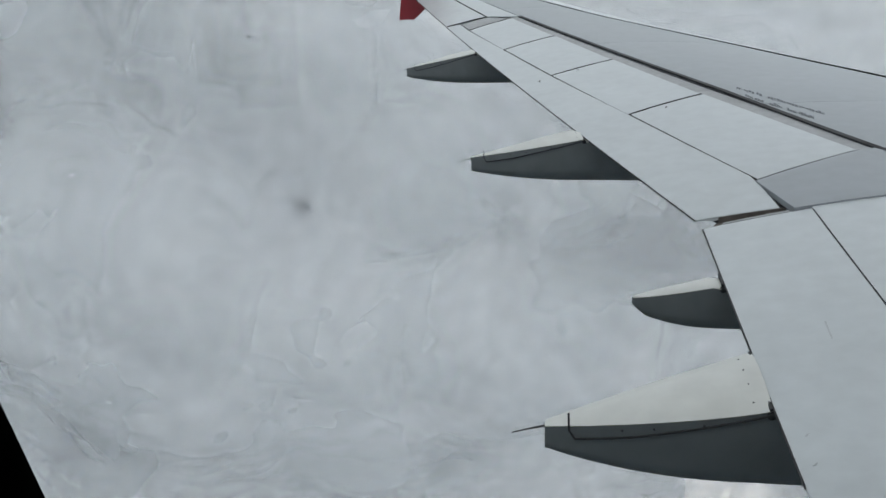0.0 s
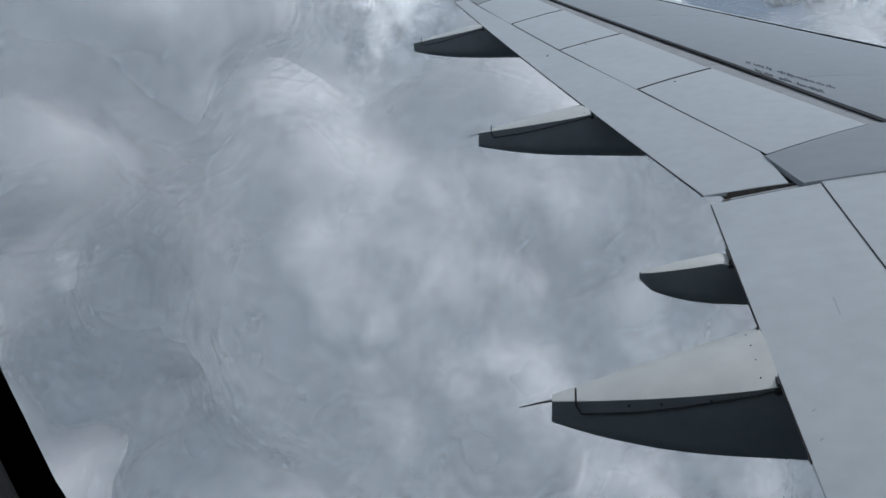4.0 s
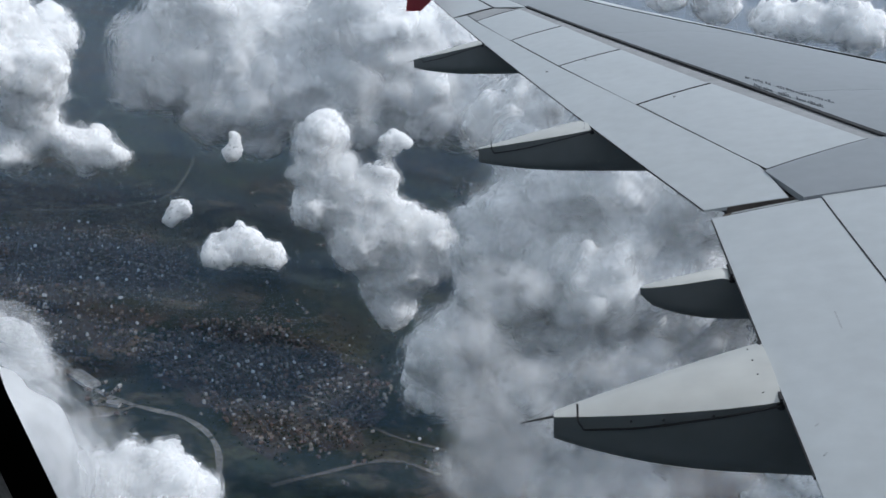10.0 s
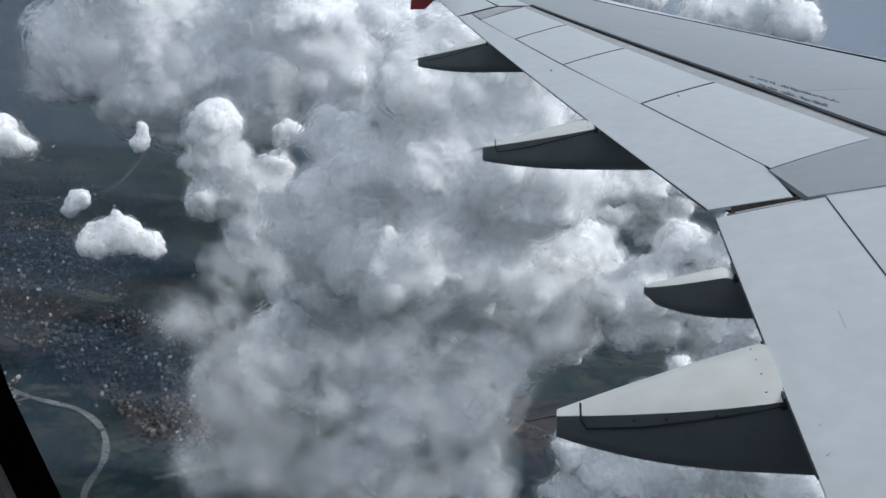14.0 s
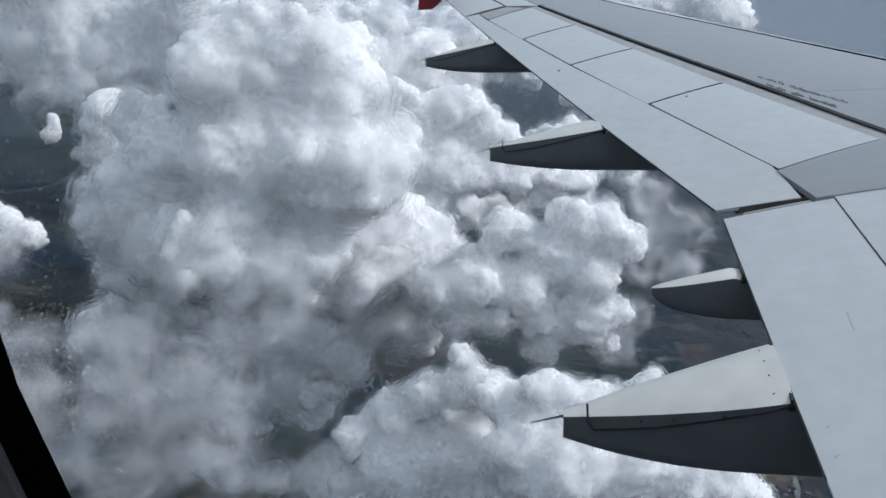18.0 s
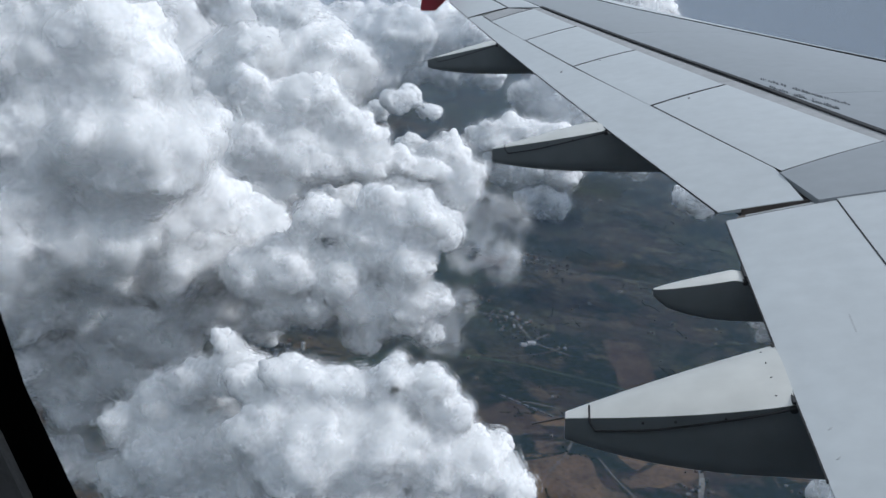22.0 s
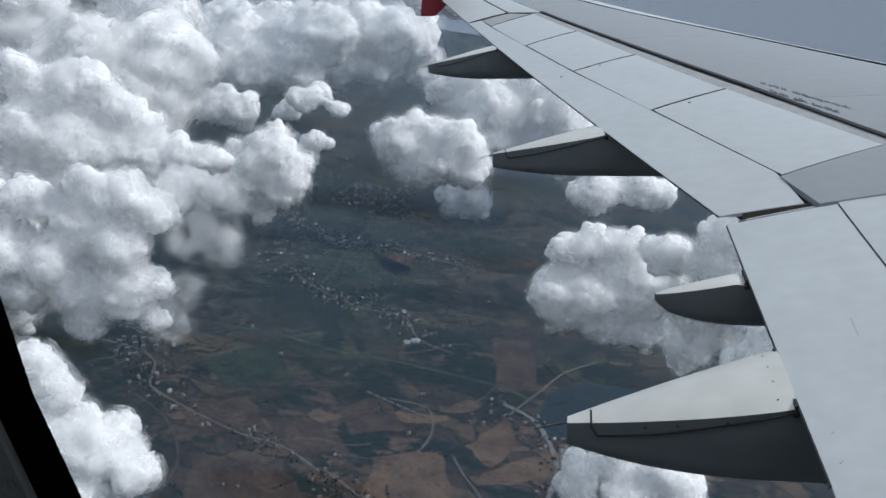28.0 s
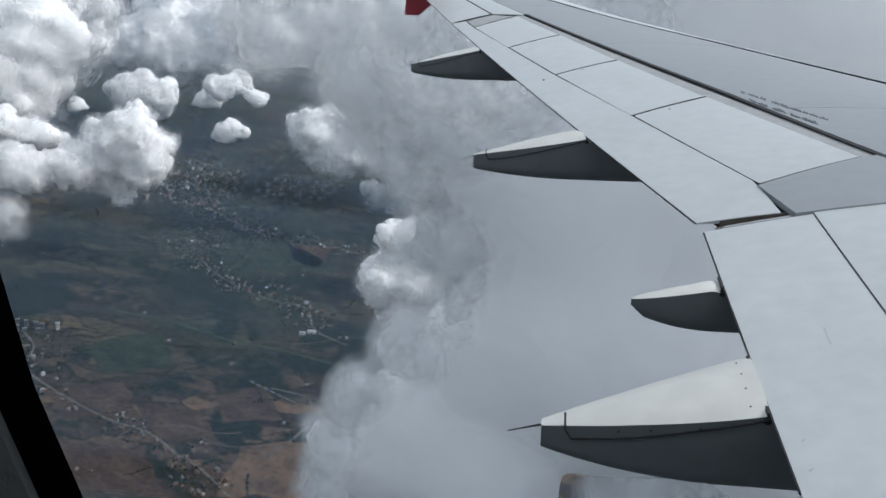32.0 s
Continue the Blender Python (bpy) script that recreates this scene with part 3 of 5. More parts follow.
def tufts(root, core, size, seed, count, reach, most, large):
    """Many small bowls of thin vapour, thick in the middle and fading out, strewn over a cloud's skin."""
    bpy.context.view_layer.update()
    ev = core.evaluated_get(bpy.context.evaluated_depsgraph_get())
    me = ev.to_mesh()
    n = len(me.vertices)
    co, no = np.empty(n * 3, np.float32), np.empty(n * 3, np.float32)
    me.vertices.foreach_get("co", co)
    me.vertices.foreach_get("normal", no)
    areas = np.empty(len(me.polygons), np.float32)
    me.polygons.foreach_get("area", areas)
    area = float(areas.sum())
    ev.to_mesh_clear()
    rng = np.random.default_rng(seed)
    k = int(min(9000, count * area / size ** 2))
    pick = rng.integers(0, n, k)
    ragged = np.array([noise.noise(Vector(p) * (1.3 / size) + Vector((seed, 0, 0))) for p in co.reshape(-1, 3)[pick]])
    few = rng.integers(0, n, 1800)
    near, lean = co.reshape(-1, 3)[few], no.reshape(-1, 3)[few]
    co, no = co.reshape(-1, 3)[pick], no.reshape(-1, 3)[pick]
    # the light falls on the round form, not on every wrinkle
    gap = (co ** 2).sum(1)[:, None] + (near ** 2).sum(1)[None] - 2 * co @ near.T
    lean = np.exp(-gap / (2 * (size * 0.42) ** 2)) @ lean
    lean = lean / (np.linalg.norm(lean, axis=1)[:, None] + 1e-6) + 0.15 * no
    out = rng.random(k) ** 1.5
    q = size * large * (0.13 + 0.42 * rng.random(k) ** 1.4) * (1.15 - 0.4 * out)
    base = co + no * (size * (reach * out * np.clip(0.45 + 1.9 * ragged, 0.1, 1.7) - 0.05))[:, None]
    w = no + 0.5 * rng.normal(size=(k, 3))
    w /= np.linalg.norm(w, axis=1)[:, None]
    u = np.cross(w, rng.normal(size=(k, 3)))
    u /= np.linalg.norm(u, axis=1)[:, None]
    v = np.cross(w, u)
    rows = [base]
    for ring, drop in ((0.5, 0.02), (1.0, 0.10)):
        for j in range(7):
            an = math.tau * (j + ring) / 7
            wide = (ring * q * rng.uniform(0.75, 1.25, k))[:, None]
            rows.append(base + wide * (math.cos(an) * u + math.sin(an) * v) - w * (drop * q)[:, None])
    pts = np.stack(rows, 1).reshape(-1, 3)
    one = []
    for j in range(7):
        a, b = 1 + j, 1 + (j + 1) % 7
        one += [(0, a, b), (a, a + 7, b + 7), (a, b + 7, b)]
    faces = (np.array(one)[None] + (np.arange(k) * 15)[:, None, None]).reshape(-1, 3)
    mesh = bpy.data.meshes.new("vapour")
    mesh.from_pydata(pts.tolist(), [], faces.tolist())
    mesh.polygons.foreach_set("use_smooth", [True] * len(faces))
    thick = np.tile(np.array([1.0] + [0.6] * 7 + [0.0] * 7, np.float32), k)
    thick *= np.repeat((1.0 - 0.5 * out).astype(np.float32), 15)
    mesh.attributes.new("thickness", "FLOAT", "POINT").data.foreach_set("value", thick)
    lean = lean + 0.08 * w
    lean /= np.linalg.norm(lean, axis=1)[:, None]
    mesh.normals_split_custom_set_from_vertices(np.repeat(lean, 15, 0).tolist())
    mesh.materials.append(veil_material("wisps", size * 0.55, 0.34, 0.60, most, 3, 0.0, True))
    ob = new("vapour", mesh)
    ob.parent = root
    tagged(ob, "thin torn wisps of vapour", kind="stuff")


def billow(ob, hard, scale, strength, depth=2):
    tex = bpy.data.textures.new("billow", "CLOUDS")
    tex.noise_scale, tex.noise_depth, tex.noise_type = scale, depth, "HARD_NOISE" if hard else "SOFT_NOISE"
    d = ob.modifiers.new("billow", "DISPLACE")
    d.texture, d.strength, d.mid_level, d.texture_coords = tex, strength, 0.35 if hard else 0.5, "LOCAL"


def cloud(lobes, label, soft=0):
    """A cumulus: a cluster of lobes, each budding smaller heads, fused and roughened, in thin veils."""
    CLOUD_COUNT[0] += 1
    rng = random.Random(CLOUD_COUNT[0])
    cx, cy, cz = (sum(l[k] for l in lobes) / len(lobes) for k in range(3))
    size = float(np.median([l[3] for l in lobes]))
    verts, faces = [], []
    ball = bmesh.new()
    bmesh.ops.create_icosphere(ball, subdivisions=2, radius=1.0)
    unit = [v.co.copy() for v in ball.verts]
    tris = [[v.index for v in fc.verts] for fc in ball.faces]
    ball.free()
    for x, y, z, r in lobes:
        centre = Vector((x - cx, y - cy, z - cz))
        r = max(r, size * 0.45) * (1.1 if soft else 1.04)
        balls = [(centre, r * 0.92)]
        for k in range(0 if soft == 1 else 3 if soft else 9):
            d = Vector((rng.gauss(0, 1), rng.gauss(0, 1), rng.gauss(0.25, 0.9))).normalized()
            q = r * rng.uniform(0.2, 0.5)
            balls.append((centre + d * (r * 0.94 - q * 0.6), q))
        for p, q in balls:
            n = len(verts)
            sx, sy, sz = rng.uniform(0.85, 1.2), rng.uniform(0.85, 1.2), rng.uniform(0.75, 1.1)
            verts += [p + Vector((v.x * sx, v.y * sy, v.z * sz)) * q for v in unit]
            faces += [[n + k for k in t] for t in tris]
    root = thing("cloud", label, "cloud", at=(cx, cy, cz))
    dist = max(100.0, math.hypot(cy, HEIGHT - cz))
    me = bpy.data.meshes.new("core")
    me.from_pydata(verts, [], faces)
    me.materials.append(FOG if soft == 1 else veil_material("thin_cloud", size * 0.9, 0.25, 0.60, 0.88) if soft == 3 else veil_material("wispy_cloud", size * 1.1, 0.44, 0.74, 0.24, 4) if soft == 4 else veil_material("pale_cloud", size * 1.4, 0.2, 0.5, 0.97, 3) if soft == 5 else CLOUD)
    core = new("core", me)
    core.parent = root

    def shape(ob, fine, settle, detail):
        m = ob.modifiers.new("fuse", "REMESH")
        m.mode, m.voxel_size, m.use_smooth_shade = "VOXEL", max(size * 0.056, dist * 0.0032) * fine, True
        m = ob.modifiers.new("soften", "SMOOTH")
        m.factor, m.iterations = 0.5, (60 if soft == 1 else 30) if detail else 20
        billow(ob, False, size * 1.3, size * {0: 0.85, 1: 0.25, 5: 0.7}.get(soft, 1.0), 1 if soft == 1 else 3)
        if soft:
            billow(ob, False, size * 0.5, size * (0.04 if soft == 1 else 0.2), 2)
        else:
            billow(ob, True, size * 0.7, size * 0.5, 5 if detail else 3)
        m = ob.modifiers.new("settle", "SMOOTH")
        m.factor, m.iterations = 0.5, settle

    shape(core, 1.0, 1, True) if soft < 3 else shape(core, 2.0, 3, False)
    for k, (grow, lo, hi, most) in enumerate(() if soft == 1 else WISP_SHELLS if soft == 4 else FOG_SHELLS if soft in (3, 5) else SHELLS):
        ob = new("veil", me.copy())
        ob.data.materials.clear()
        ob.data.materials.append(veil_material("veil", size * (1.3 if soft else 0.75), lo, hi, most, 3 if soft else 4, 0.0 if soft else size * 0.12))
        ob.parent = root
        tagged(ob, "thin ragged veil of vapour", kind="stuff")
        shape(ob, 2.2 if soft < 3 else 2.0, 3, False)
        billow(ob, False, size * (0.32 + 0.08 * k), size * (0.20 if soft else 0.08), 2)
        d = ob.modifiers.new("grow", "DISPLACE")
        d.strength, d.mid_level = size * grow, 0.0
    tufts(root, core, size, CLOUD_COUNT[0], *((3, 0.3, 0.05, 2.0) if soft == 1 else (2, 0.6, 0.07, 1.7) if soft == 5 else (5, 0.6, 0.12, 1.7) if soft == 3 else (7, 0.7, 0.12, 1.6) if soft == 4 else (14, 0.36, 0.25, 0.9)))
    return root


cloud([(100, 95, 486, 9), (90, 95, 483, 12), (81, 95, 471, 11), (71, 95, 464, 13), (58, 95, 464, 15), (70, 95, 454, 11), (57, 95, 450, 13), (76, 95, 487, 15), (59, 95, 485, 17), (39, 95, 452, 17), (41, 95, 479, 16), (23, 95, 454, 19), (26, 95, 480, 16), (6, 95, 449, 19), (11, 95, 475, 16), (-9, 95, 450, 18), (-2, 95, 479, 15), (31, 95, 427, 17), (10, 95, 421, 17), (-11, 95, 419, 17), (-19, 95, 455, 16), (-29, 95, 422, 16), (-36, 100, 480, 13), (-47, 100, 462, 17), (-26, 100, 483, 13), (-48, 100, 482, 16)],
      "vast smooth grey cloud bank close by", soft=5)
cloud([(-162, 190, 333, 30), (-144, 190, 328, 30), (-122, 190, 336, 31), (-105, 190, 324, 32), (-82, 190, 332, 32), (-60, 190, 340, 32), (-39, 190, 335, 32), (-15, 190, 344, 32), (7, 190, 332, 33), (31, 190, 340, 34), (55, 190, 349, 34), (81, 190, 344, 34), (105, 190, 353, 34), (134, 190, 340, 36), (160, 190, 349, 36), (186, 190, 359, 36), (-115, 210, 372, 30), (-89, 210, 375, 31), (-62, 210, 377, 31), (-34, 210, 380, 31), (-6, 210, 383, 32), (23, 210, 386, 32), (53, 210, 389, 33)],
      "pale cloud floor under the grey bank", soft=5)
cloud([(175, 112, 483, 4), (178, 112, 477, 6), (181, 120, 465, 7), (192, 112, 467, 6), (195, 112, 459, 7), (198, 112, 449, 8), (201, 112, 437, 9), (208, 112, 427, 7), (218, 112, 423, 7), (228, 112, 421, 5), (187, 118, 455, 10), (188, 112, 443, 12), (191, 112, 426, 12), (169, 112, 479, 8), (166, 112, 465, 12), (170, 112, 448, 13), (170, 112, 427, 16), (154, 112, 472, 14), (153, 112, 449, 16), (152, 112, 421, 17), (137, 112, 465, 18), (135, 112, 433, 20), (118, 112, 448, 23), (113, 112, 409, 24), (93, 122, 442, 14), (86, 122, 429, 13), (96, 122, 456, 12), (104, 122, 466, 11)],
      "billowing pale grey cloud edge close to the wing", soft=5)
cloud([(207, 118, 462, 2), (210, 118, 443, 4), (217, 118, 442, 4), (224, 118, 432, 5), (230, 118, 428, 5), (220, 118, 434, 4), (214, 118, 433, 5), (233, 118, 422, 4), (205, 118, 457, 3), (204, 118, 464, 3), (196, 118, 471, 2), (193, 118, 474, 2)],
      "torn grey vapour fringe of the near cloud", soft=4)
cloud([(124, 1130, 327, 79), (221, 1130, 306, 86), (299, 1130, 350, 78), (66, 1130, 279, 58), (170, 1130, 243, 65), (282, 1130, 257, 65), (378, 1130, 283, 58), (436, 1130, 283, 44), (40, 1130, 248, 37), (315, 1330, 395, 83), (174, 1330, 376, 83), (421, 1330, 337, 67)],
      "long grey-topped cumulus bank over the far valley")
cloud([(-63, 980, 290, 52), (-85, 980, 322, 46), (-58, 1080, 311, 35), (-41, 980, 263, 33), (11, 980, 210, 27), (-59, 980, 199, 30), (47, 980, 205, 13), (-24, 980, 222, 23)],
      "grey cumulus with a pale lower rim")
cloud([(189, 740, 205, 17), (217, 740, 211, 19), (235, 740, 205, 13), (204, 740, 220, 13)],
      "small rounded pale cumulus puff")
cloud([(124, 900, 179, 13), (132, 900, 184, 11), (119, 900, 166, 8)],
      "tiny lone pale cumulus puff")
cloud([(168, 990, 239, 10), (166, 990, 219, 12), (170, 990, 230, 10)],
      "tiny upright pale cumulus puff")
cloud([(267, 855, 288, 25), (259, 855, 253, 25), (283, 855, 239, 31), (263, 855, 213, 25), (312, 855, 225, 31), (338, 855, 203, 34), (317, 855, 183, 34), (366, 855, 163, 35), (340, 855, 142, 26), (355, 855, 118, 23), (374, 855, 189, 34), (405, 855, 180, 29), (325, 855, 255, 17), (332, 855, 288, 11)],
      "towering sunlit cumulus with knobbly crown")
cloud([(432, 480, 420, 27), (457, 480, 428, 30), (485, 480, 424, 27), (416, 480, 397, 18), (401, 490, 370, 29), (441, 480, 375, 37), (481, 480, 380, 40), (512, 495, 383, 24), (387, 490, 339, 28), (383, 500, 300, 28), (386, 510, 263, 24), (425, 470, 327, 39), (463, 500, 324, 43), (505, 530, 314, 42), (539, 540, 307, 33), (425, 500, 272, 32), (467, 530, 267, 34), (511, 540, 267, 31), (549, 550, 263, 28), (567, 540, 290, 24), (373, 480, 360, 12), (366, 480, 326, 11), (370, 480, 296, 12), (396, 480, 383, 12)],
      "huge towering cumulus with a bright sunlit crown")
cloud([(415, 535, 298, 25), (391, 535, 260, 28), (369, 535, 232, 28), (361, 535, 202, 19), (415, 535, 228, 36), (451, 535, 266, 43), (475, 535, 217, 37), (389, 535, 198, 17), (440, 535, 191, 29), (492, 535, 253, 38), (504, 535, 304, 41)],
      "broad grey cumulus mass under the tower")
cloud([(361, 320, 319, 19), (391, 320, 317, 22), (422, 320, 320, 22), (449, 320, 328, 17), (356, 320, 292, 16), (386, 320, 287, 19), (421, 320, 290, 19), (455, 320, 301, 14), (465, 320, 345, 10), (477, 320, 367, 12), (338, 320, 351, 10)],
      "soft grey drift of vapour before the tower", soft=4)
cloud([(351, 350, 359, 10), (364, 350, 363, 9), (350, 350, 331, 12), (359, 350, 294, 15), (350, 350, 310, 12), (369, 350, 267, 12), (378, 350, 285, 10)],
      "thin grey wisp over the town", soft=4)
cloud([(419, 500, 169, 13), (442, 500, 162, 17), (471, 500, 155, 15), (506, 500, 160, 17)],
      "low pinkish grey cloud scrap", soft=3)
cloud([(524, 640, 378, 17), (549, 640, 375, 19), (572, 640, 381, 19), (593, 640, 366, 17), (613, 640, 359, 11), (532, 640, 346, 24), (561, 640, 341, 28), (591, 640, 337, 24), (616, 640, 336, 17), (557, 640, 306, 24), (523, 640, 315, 24), (638, 640, 343, 13), (663, 640, 336, 14)],
      "sunlit cauliflower cumulus flank")
cloud([(629, 485, 357, 15), (648, 485, 359, 15), (661, 485, 347, 12), (620, 485, 335, 18), (641, 485, 327, 18), (606, 485, 315, 19), (593, 485, 292, 17), (620, 485, 295, 19), (646, 485, 298, 15), (662, 485, 307, 12), (576, 485, 319, 19), (591, 485, 348, 15), (557, 485, 309, 19), (663, 485, 283, 10), (623, 485, 274, 12), (573, 485, 289, 15)],
      "torn bright cloud below the cumulus flank")
cloud([(680, 490, 340, 12), (699, 490, 332, 11), (679, 490, 361, 12), (678, 490, 299, 12), (699, 490, 360, 10), (672, 490, 276, 10), (669, 490, 377, 11)],
      "soft grey fringe of the torn cloud", soft=4)
cloud([(558, 375, 323, 8), (545, 375, 300, 13), (530, 375, 286, 13), (513, 375, 274, 11), (565, 375, 308, 13), (537, 375, 261, 22), (568, 375, 271, 24), (519, 375, 243, 14), (552, 375, 234, 25), (594, 360, 246, 30), (577, 355, 312, 14), (596, 335, 328, 12), (615, 335, 327, 10), (634, 335, 334, 10), (653, 335, 332, 11), (662, 335, 322, 10), (602, 335, 299, 27), (633, 335, 302, 24), (661, 335, 302, 19), (680, 335, 296, 15), (694, 335, 288, 11), (631, 335, 266, 28), (666, 335, 270, 24)],
      "bright white low cumulus dome")
cloud([(681, 800, 311, 23), (663, 800, 288, 26), (695, 800, 278, 23), (639, 800, 268, 26), (708, 800, 299, 13), (613, 800, 265, 25), (677, 800, 249, 18), (588, 800, 256, 31)],
      "soft billowing cumulus spur")
cloud([(920, 600, 316, 14), (939, 600, 323, 14), (963, 600, 321, 17), (916, 600, 285, 17), (945, 600, 289, 26), (976, 600, 298, 24), (928, 600, 264, 15), (957, 600, 264, 19), (987, 600, 263, 19), (914, 600, 272, 11), (1001, 600, 297, 23)],
      "bright cumulus with a flat grey base")
cloud([(972, 470, 382, 12), (989, 470, 389, 14), (1009, 470, 387, 17), (971, 470, 365, 14), (992, 470, 364, 20), (1021, 470, 365, 18), (1032, 470, 380, 14), (992, 430, 321, 16), (1020, 430, 332, 17), (1004, 440, 345, 21), (983, 500, 329, 20), (1003, 500, 317, 21), (957, 500, 355, 15), (982, 500, 298, 17)],
      "brilliant white cumulus head")
cloud([(960, 340, 393, 10), (972, 340, 385, 10), (954, 340, 377, 9), (970, 340, 371, 10), (951, 340, 368, 9), (980, 340, 378, 6), (963, 340, 359, 6), (964, 340, 381, 12)],
      "brilliant white cumulus knot")
cloud([(923, 460, 231, 11), (942, 460, 238, 11), (967, 460, 233, 13), (922, 460, 216, 12), (953, 460, 216, 18), (986, 460, 224, 15)],
      "low pale strip of cloud")
cloud([(456, 900, 315, 46), (492, 900, 343, 52), (528, 900, 301, 53), (554, 900, 351, 46), (498, 1100, 358, 42)],
      "bright cumulus tower behind the mass")
cloud([(233, 215, 348, 10), (244, 215, 349, 9), (224, 215, 345, 9), (241, 215, 355, 6), (251, 215, 346, 7), (240, 215, 338, 15), (221, 215, 338, 9)],
      "bright low cloud top near the aircraft")
cloud([(176, 300, 332, 11), (180, 300, 320, 9), (173, 300, 343, 9), (170, 300, 319, 12)],
      "small torn grey cloud scrap", soft=3)
cloud([(516, 1900, 241, 72), (607, 1900, 254, 72), (698, 1900, 278, 72), (791, 1900, 279, 72), (660, 1900, 203, 60), (567, 1900, 191, 60), (753, 1900, 216, 48), (446, 1900, 255, 60), (475, 1900, 178, 48)],
      "far off bank of knobbly pink and white cumulus")
cloud([(634, 1450, 219, 20), (662, 1450, 226, 18), (708, 1450, 207, 17), (689, 1450, 211, 13), (649, 1450, 204, 13)],
      "scattered row of small hazy cumulus")
cloud([(500, 1480, 178, 34), (537, 1480, 174, 34), (472, 1480, 179, 21), (554, 1480, 195, 21), (516, 1480, 204, 19)],
      "cumulus cluster with a warm sunlit crown")
cloud([(616, 1540, 176, 24), (598, 1540, 169, 16)],
      "small white far off cumulus")
cloud([(665, 1500, 220, 23), (642, 1500, 210, 15), (690, 1500, 195, 14)],
      "small white far off cumulus")
cloud([(675, 1400, 164, 23), (658, 1400, 157, 16), (697, 1400, 163, 14)],
      "small flat bottomed white cumulus")
cloud([(471, 1300, 191, 15), (483, 1300, 189, 10)],
      "tiny grey far off cumulus")
cloud([(798, 1390, 188, 40), (832, 1390, 197, 40), (856, 1390, 154, 45), (821, 1390, 140, 27), (887, 1390, 186, 45), (919, 1390, 153, 36), (782, 1390, 172, 22)],
      "warm sunlit pair of cumulus heads")
cloud([(954, 1600, 204, 82), (1042, 1600, 226, 82), (1024, 1600, 151, 62), (889, 1600, 226, 51), (1102, 1600, 182, 62), (959, 1600, 34, 42), (916, 1600, 39, 31)],
      "grey and white cumulus sheet")
cloud([(1083, 1200, 200, 32), (1131, 1200, 202, 32), (1053, 1200, 192, 20), (1171, 1200, 203, 24)],
      "flat cumulus near the wing")
cloud([(464, 1750, 204, 68), (518, 1750, 201, 67), (431, 1750, 232, 45), (493, 1750, 251, 56), (569, 1750, 229, 67), (620, 1750, 257, 61), (650, 1750, 283, 55), (517, 1950, 250, 62), (594, 1750, 189, 45), (401, 1750, 195, 23)],
      "massive knobbly cumulus range")
cloud([(724, 2100, 248, 79), (802, 2100, 246, 66), (679, 2100, 190, 53), (770, 2100, 190, 53), (850, 2100, 175, 53)],
      "far off range of pale cumulus")
cloud([(263, 1350, 281, 64), (326, 1350, 282, 63), (375, 1350, 272, 71), (439, 1350, 289, 62), (294, 1350, 228, 55), (408, 1350, 244, 53), (230, 1350, 236, 65), (479, 1350, 311, 35), (167, 1350, 252, 75)],
      "long grey cumulus range with white tops")
cloud([(846, 1150, 432, 32), (814, 1150, 435, 28), (906, 1150, 440, 37), (941, 1150, 430, 33), (734, 1150, 446, 31), (667, 1150, 444, 30)],
      "cloud heads above the wing")
cloud([(915, 120, 501, 12), (922, 120, 489, 11), (922, 120, 473, 13), (907, 120, 461, 9), (920, 120, 451, 16), (925, 120, 501, 18), (936, 120, 479, 22), (905, 120, 452, 10), (946, 120, 504, 23), (962, 120, 483, 27), (954, 120, 531, 25)],
      "smooth grey fog bank closing in", soft=1)
cloud([(904, 118, 498, 5), (909, 118, 491, 5), (912, 118, 483, 5), (907, 118, 473, 5), (900, 118, 464, 4), (898, 118, 456, 5), (899, 118, 448, 6), (900, 118, 504, 5), (893, 118, 511, 6), (884, 118, 515, 6), (879, 118, 518, 4), (915, 118, 476, 6), (898, 118, 517, 9), (910, 118, 515, 12), (921, 118, 521, 11), (888, 118, 518, 6), (947, 118, 451, 11), (962, 118, 454, 12)],
      "torn edge of the fog bank", soft=3)
# out of view: added to keep the sun off the aircraft and near bank
cloud([(0, -50, 698, 42), (0, 20, 690, 42), (0, 90, 698, 42), (0, 160, 690, 42), (40, -50, 690, 42), (40, 20, 698, 42), (40, 90, 690, 42), (40, 160, 698, 42), (80, -50, 698, 42), (80, 20, 690, 42), (80, 90, 698, 42), (80, 160, 690, 42), (120, -50, 690, 42), (120, 20, 698, 42), (120, 90, 690, 42), (120, 160, 698, 42), (160, -50, 698, 42), (160, 20, 690, 42), (160, 90, 698, 42), (160, 160, 690, 42), (200, -50, 690, 42), (200, 20, 698, 42), (200, 90, 690, 42), (200, 160, 698, 42), (240, -50, 698, 42), (240, 20, 690, 42), (240, 90, 698, 42), (240, 160, 690, 42)],
      "unseen cloud deck added overhead to shade the aircraft and near bank", soft=1)


